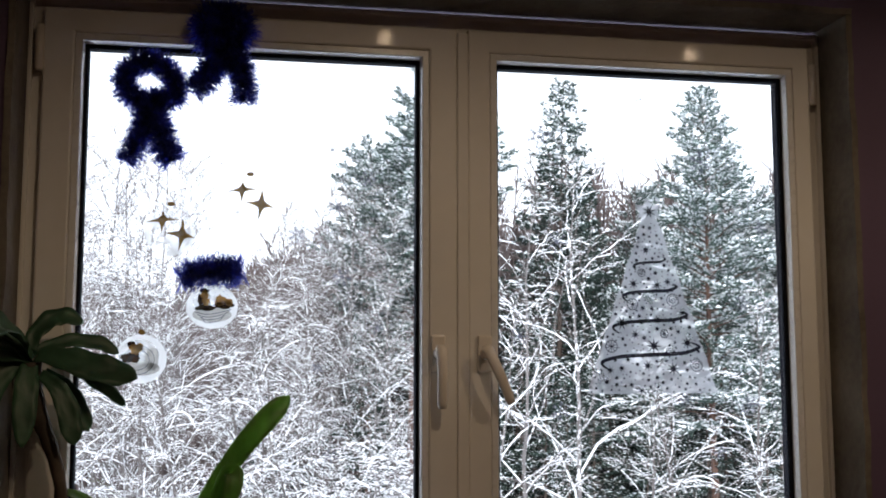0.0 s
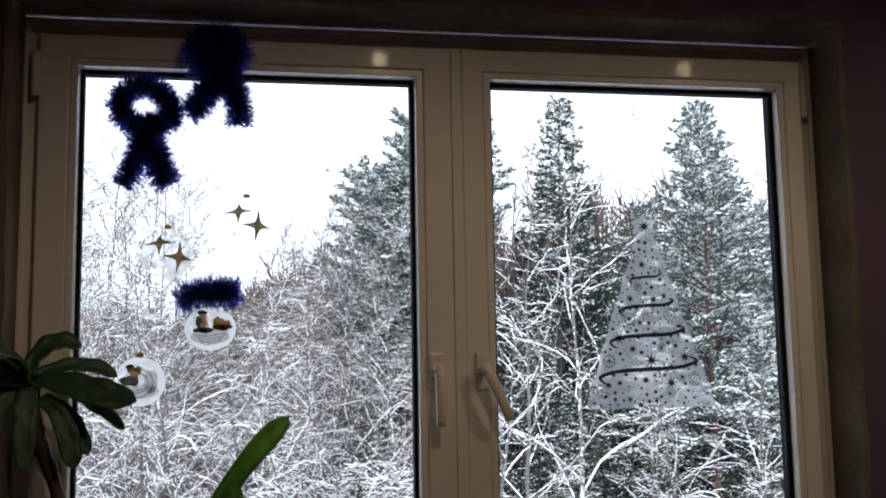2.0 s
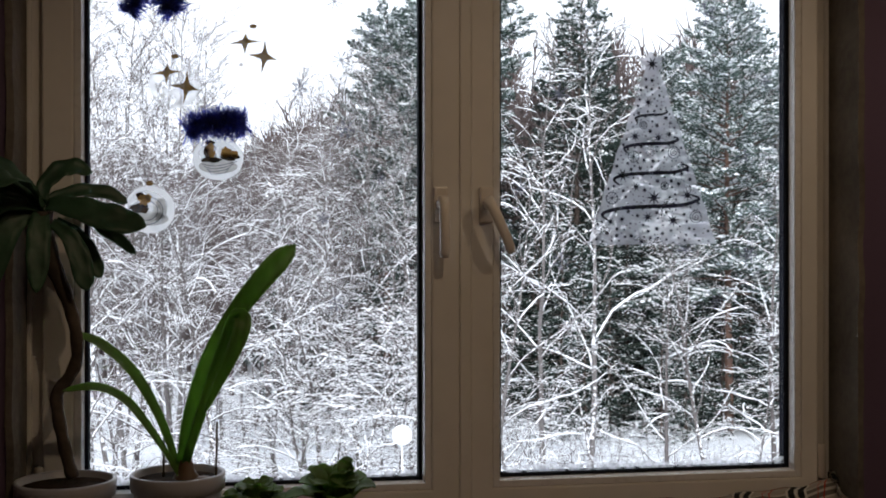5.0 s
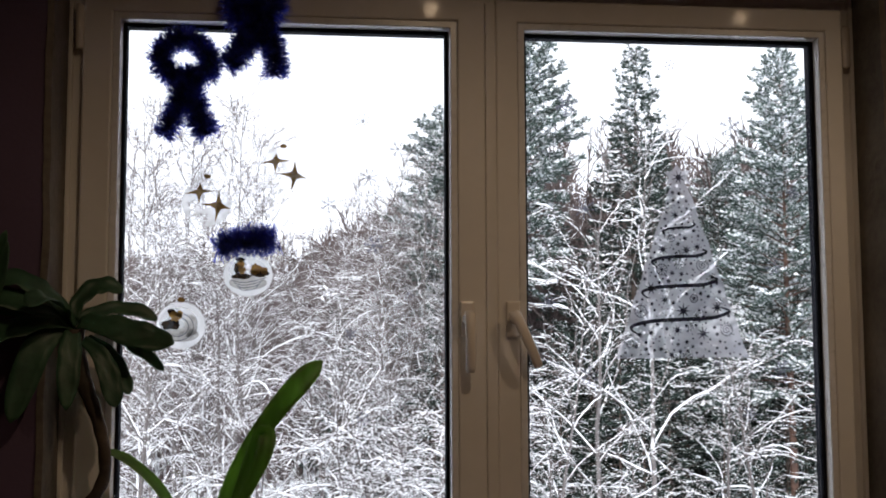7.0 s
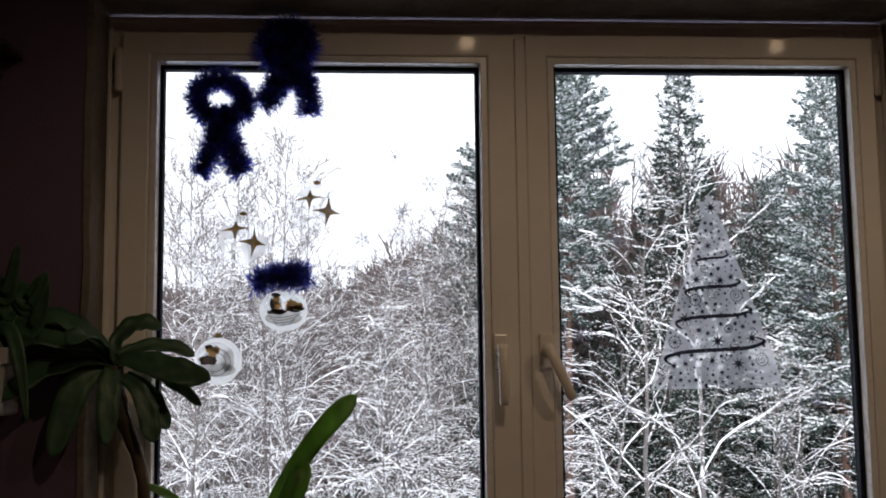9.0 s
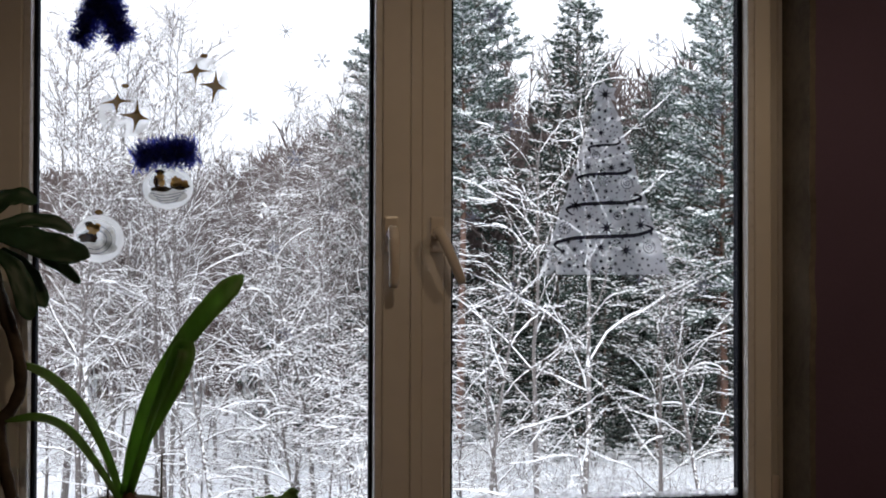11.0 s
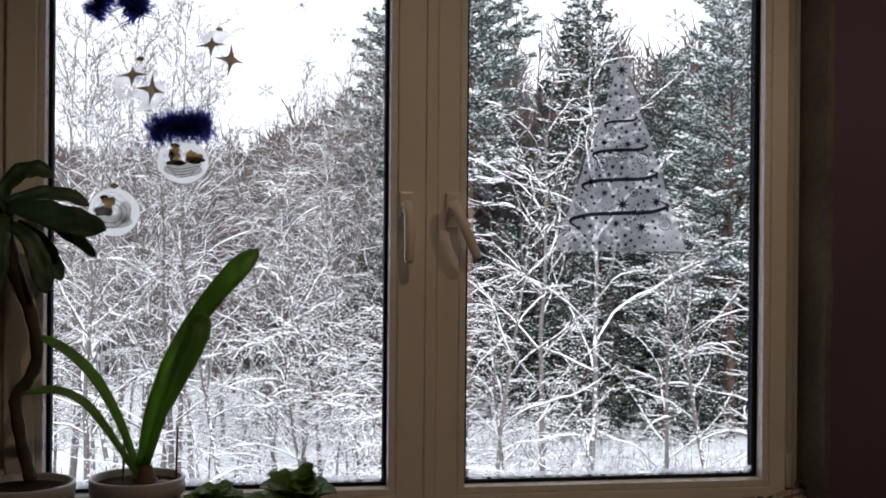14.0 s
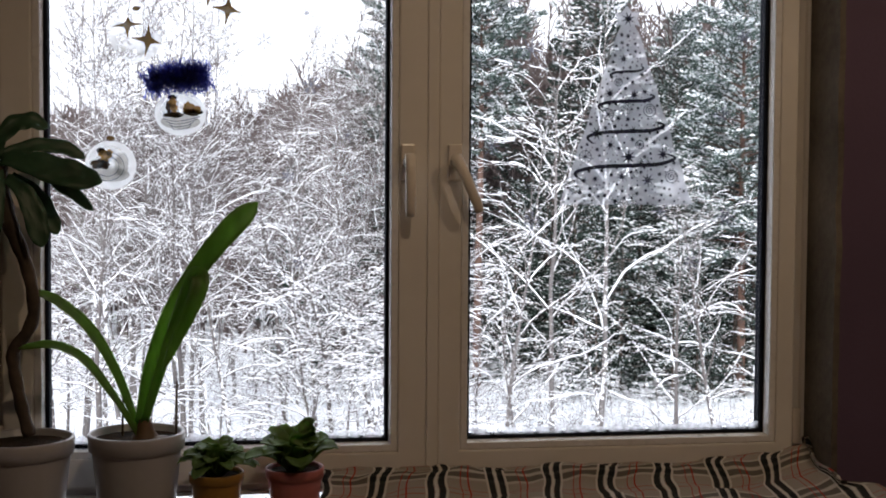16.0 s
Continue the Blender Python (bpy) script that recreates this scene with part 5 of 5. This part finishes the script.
for i in range(32):
    bearing, dist = -12 + (22 if i % 4 else 41) * (i * 0.618 % 1), rng.uniform(30, 54)
    place_tree("young_birch", SLENDER, "birch", "slender birches", SLIM[i % 3], *spot(bearing, dist), rng.uniform(0.75, 1.0) * skyline(bearing, dist) / 13.0, rng.random() * 6, (rng.gauss(0, 0.025), rng.gauss(0, 0.025)))
YOUNG = [(-12 + 22 * (i * 0.618 % 1), 22 + 13 * (i * 0.377 % 1)) for i in range(15)] + [(10.6, 25), (24.8, 27)]
for i, (bearing, dist) in enumerate(YOUNG):
    place_tree("young_tree", "low leafless young tree heaped with snow", "tree", "young forest trees", UNDER[i % 3], *spot(bearing, dist), rng.uniform(0.75, 1.15), rng.random() * 6, (rng.gauss(0, 0.06), rng.gauss(0, 0.06)))
for i in range(50):
    bearing, dist = -13 + 42 * (i * 0.618 % 1), 32 + 16 * (i * 0.377 % 1)
    place_tree("snowy_bush", "leafless bush weighed down with snow", "bush", "forest bushes", BUSH[i % 3], *spot(bearing, dist), rng.uniform(0.35, 0.65) if bearing < 9 else rng.uniform(0.42, 0.68), rng.random() * 6)
for i in range(12):
    bearing, dist = 1 + 27 * (i * 0.618 % 1), rng.uniform(42, 56)
    place_tree("spruce", SPRUCE_LABEL, "spruce", "forest spruces", SPRUCES[1], *spot(bearing, dist), rng.uniform(0.62, 0.9) * skyline(bearing, dist) / 14.0, rng.random() * 6)


def white_ball(x, y, z, r):
    """A plain white ball of unknown kind, on a thin post added to carry it."""
    foot = ground_height(x, y)
    g = thing("white_ball", "round white ball on an added thin post outdoors", "garden lamp", at=(x, y, foot))
    part("globe", lathe([(max(0.001, r * math.sin(math.pi * k / 18)), z - foot - r * math.cos(math.pi * k / 18)) for k in range(19)], 32), SNOW_PAD, g, "smooth white globe", True)
    tube("post", [(0, 0, -0.1), (0, 0, z - foot - r * 0.98)], 0.008, SLIM_BARK, g, 8)


white_ball(0.885, 8.0, -0.265, 0.092)


def far_woods():
    """The woods farther back, too many stems to count."""
    rng = random.Random(9)
    tv, tf = [], []
    for i in range(1100):
        bearing, dist = rng.uniform(-15, 31), rng.uniform(54, 110)
        x, y = spot(bearing, dist)
        h = min(rng.uniform(11, 18.0) if bearing < 8 else rng.uniform(15, 22), skyline(bearing, dist) * rng.uniform(0.9, 1.02))
        p = [Vector((x, y, GZ - 0.5)), Vector((x + rng.gauss(0, 0.2), y, GZ + h * 0.5)), Vector((x + rng.gauss(0, 0.5), y, GZ + h))]
        add_tube(tv, tf, p, [0.13, 0.10, 0.03], 4)
        for _ in range(46):
            u = rng.uniform(0.18, 0.98)
            c = p[0].lerp(p[2], u)
            a = rng.random() * 6.283
            way = Vector((math.cos(a), math.sin(a) * 0.5, rng.uniform(0.5, 2.2)))
            ln = h * (0.22 * (1 - u) + 0.07) * rng.uniform(0.6, 1.3)
            e = c + way.normalized() * ln
            mid = c.lerp(e, 0.5) + Vector((rng.gauss(0, 0.15), 0, rng.gauss(0, 0.15)))
            add_tube(tv, tf, [c, mid, e], [0.05, 0.04, 0.02], 3)
    ob = raw("far_woods", tv, tf, FARWOOD)
    tagged(ob, "grey-brown distant bare woods under light snow", "woods", kind="stuff")


far_woods()
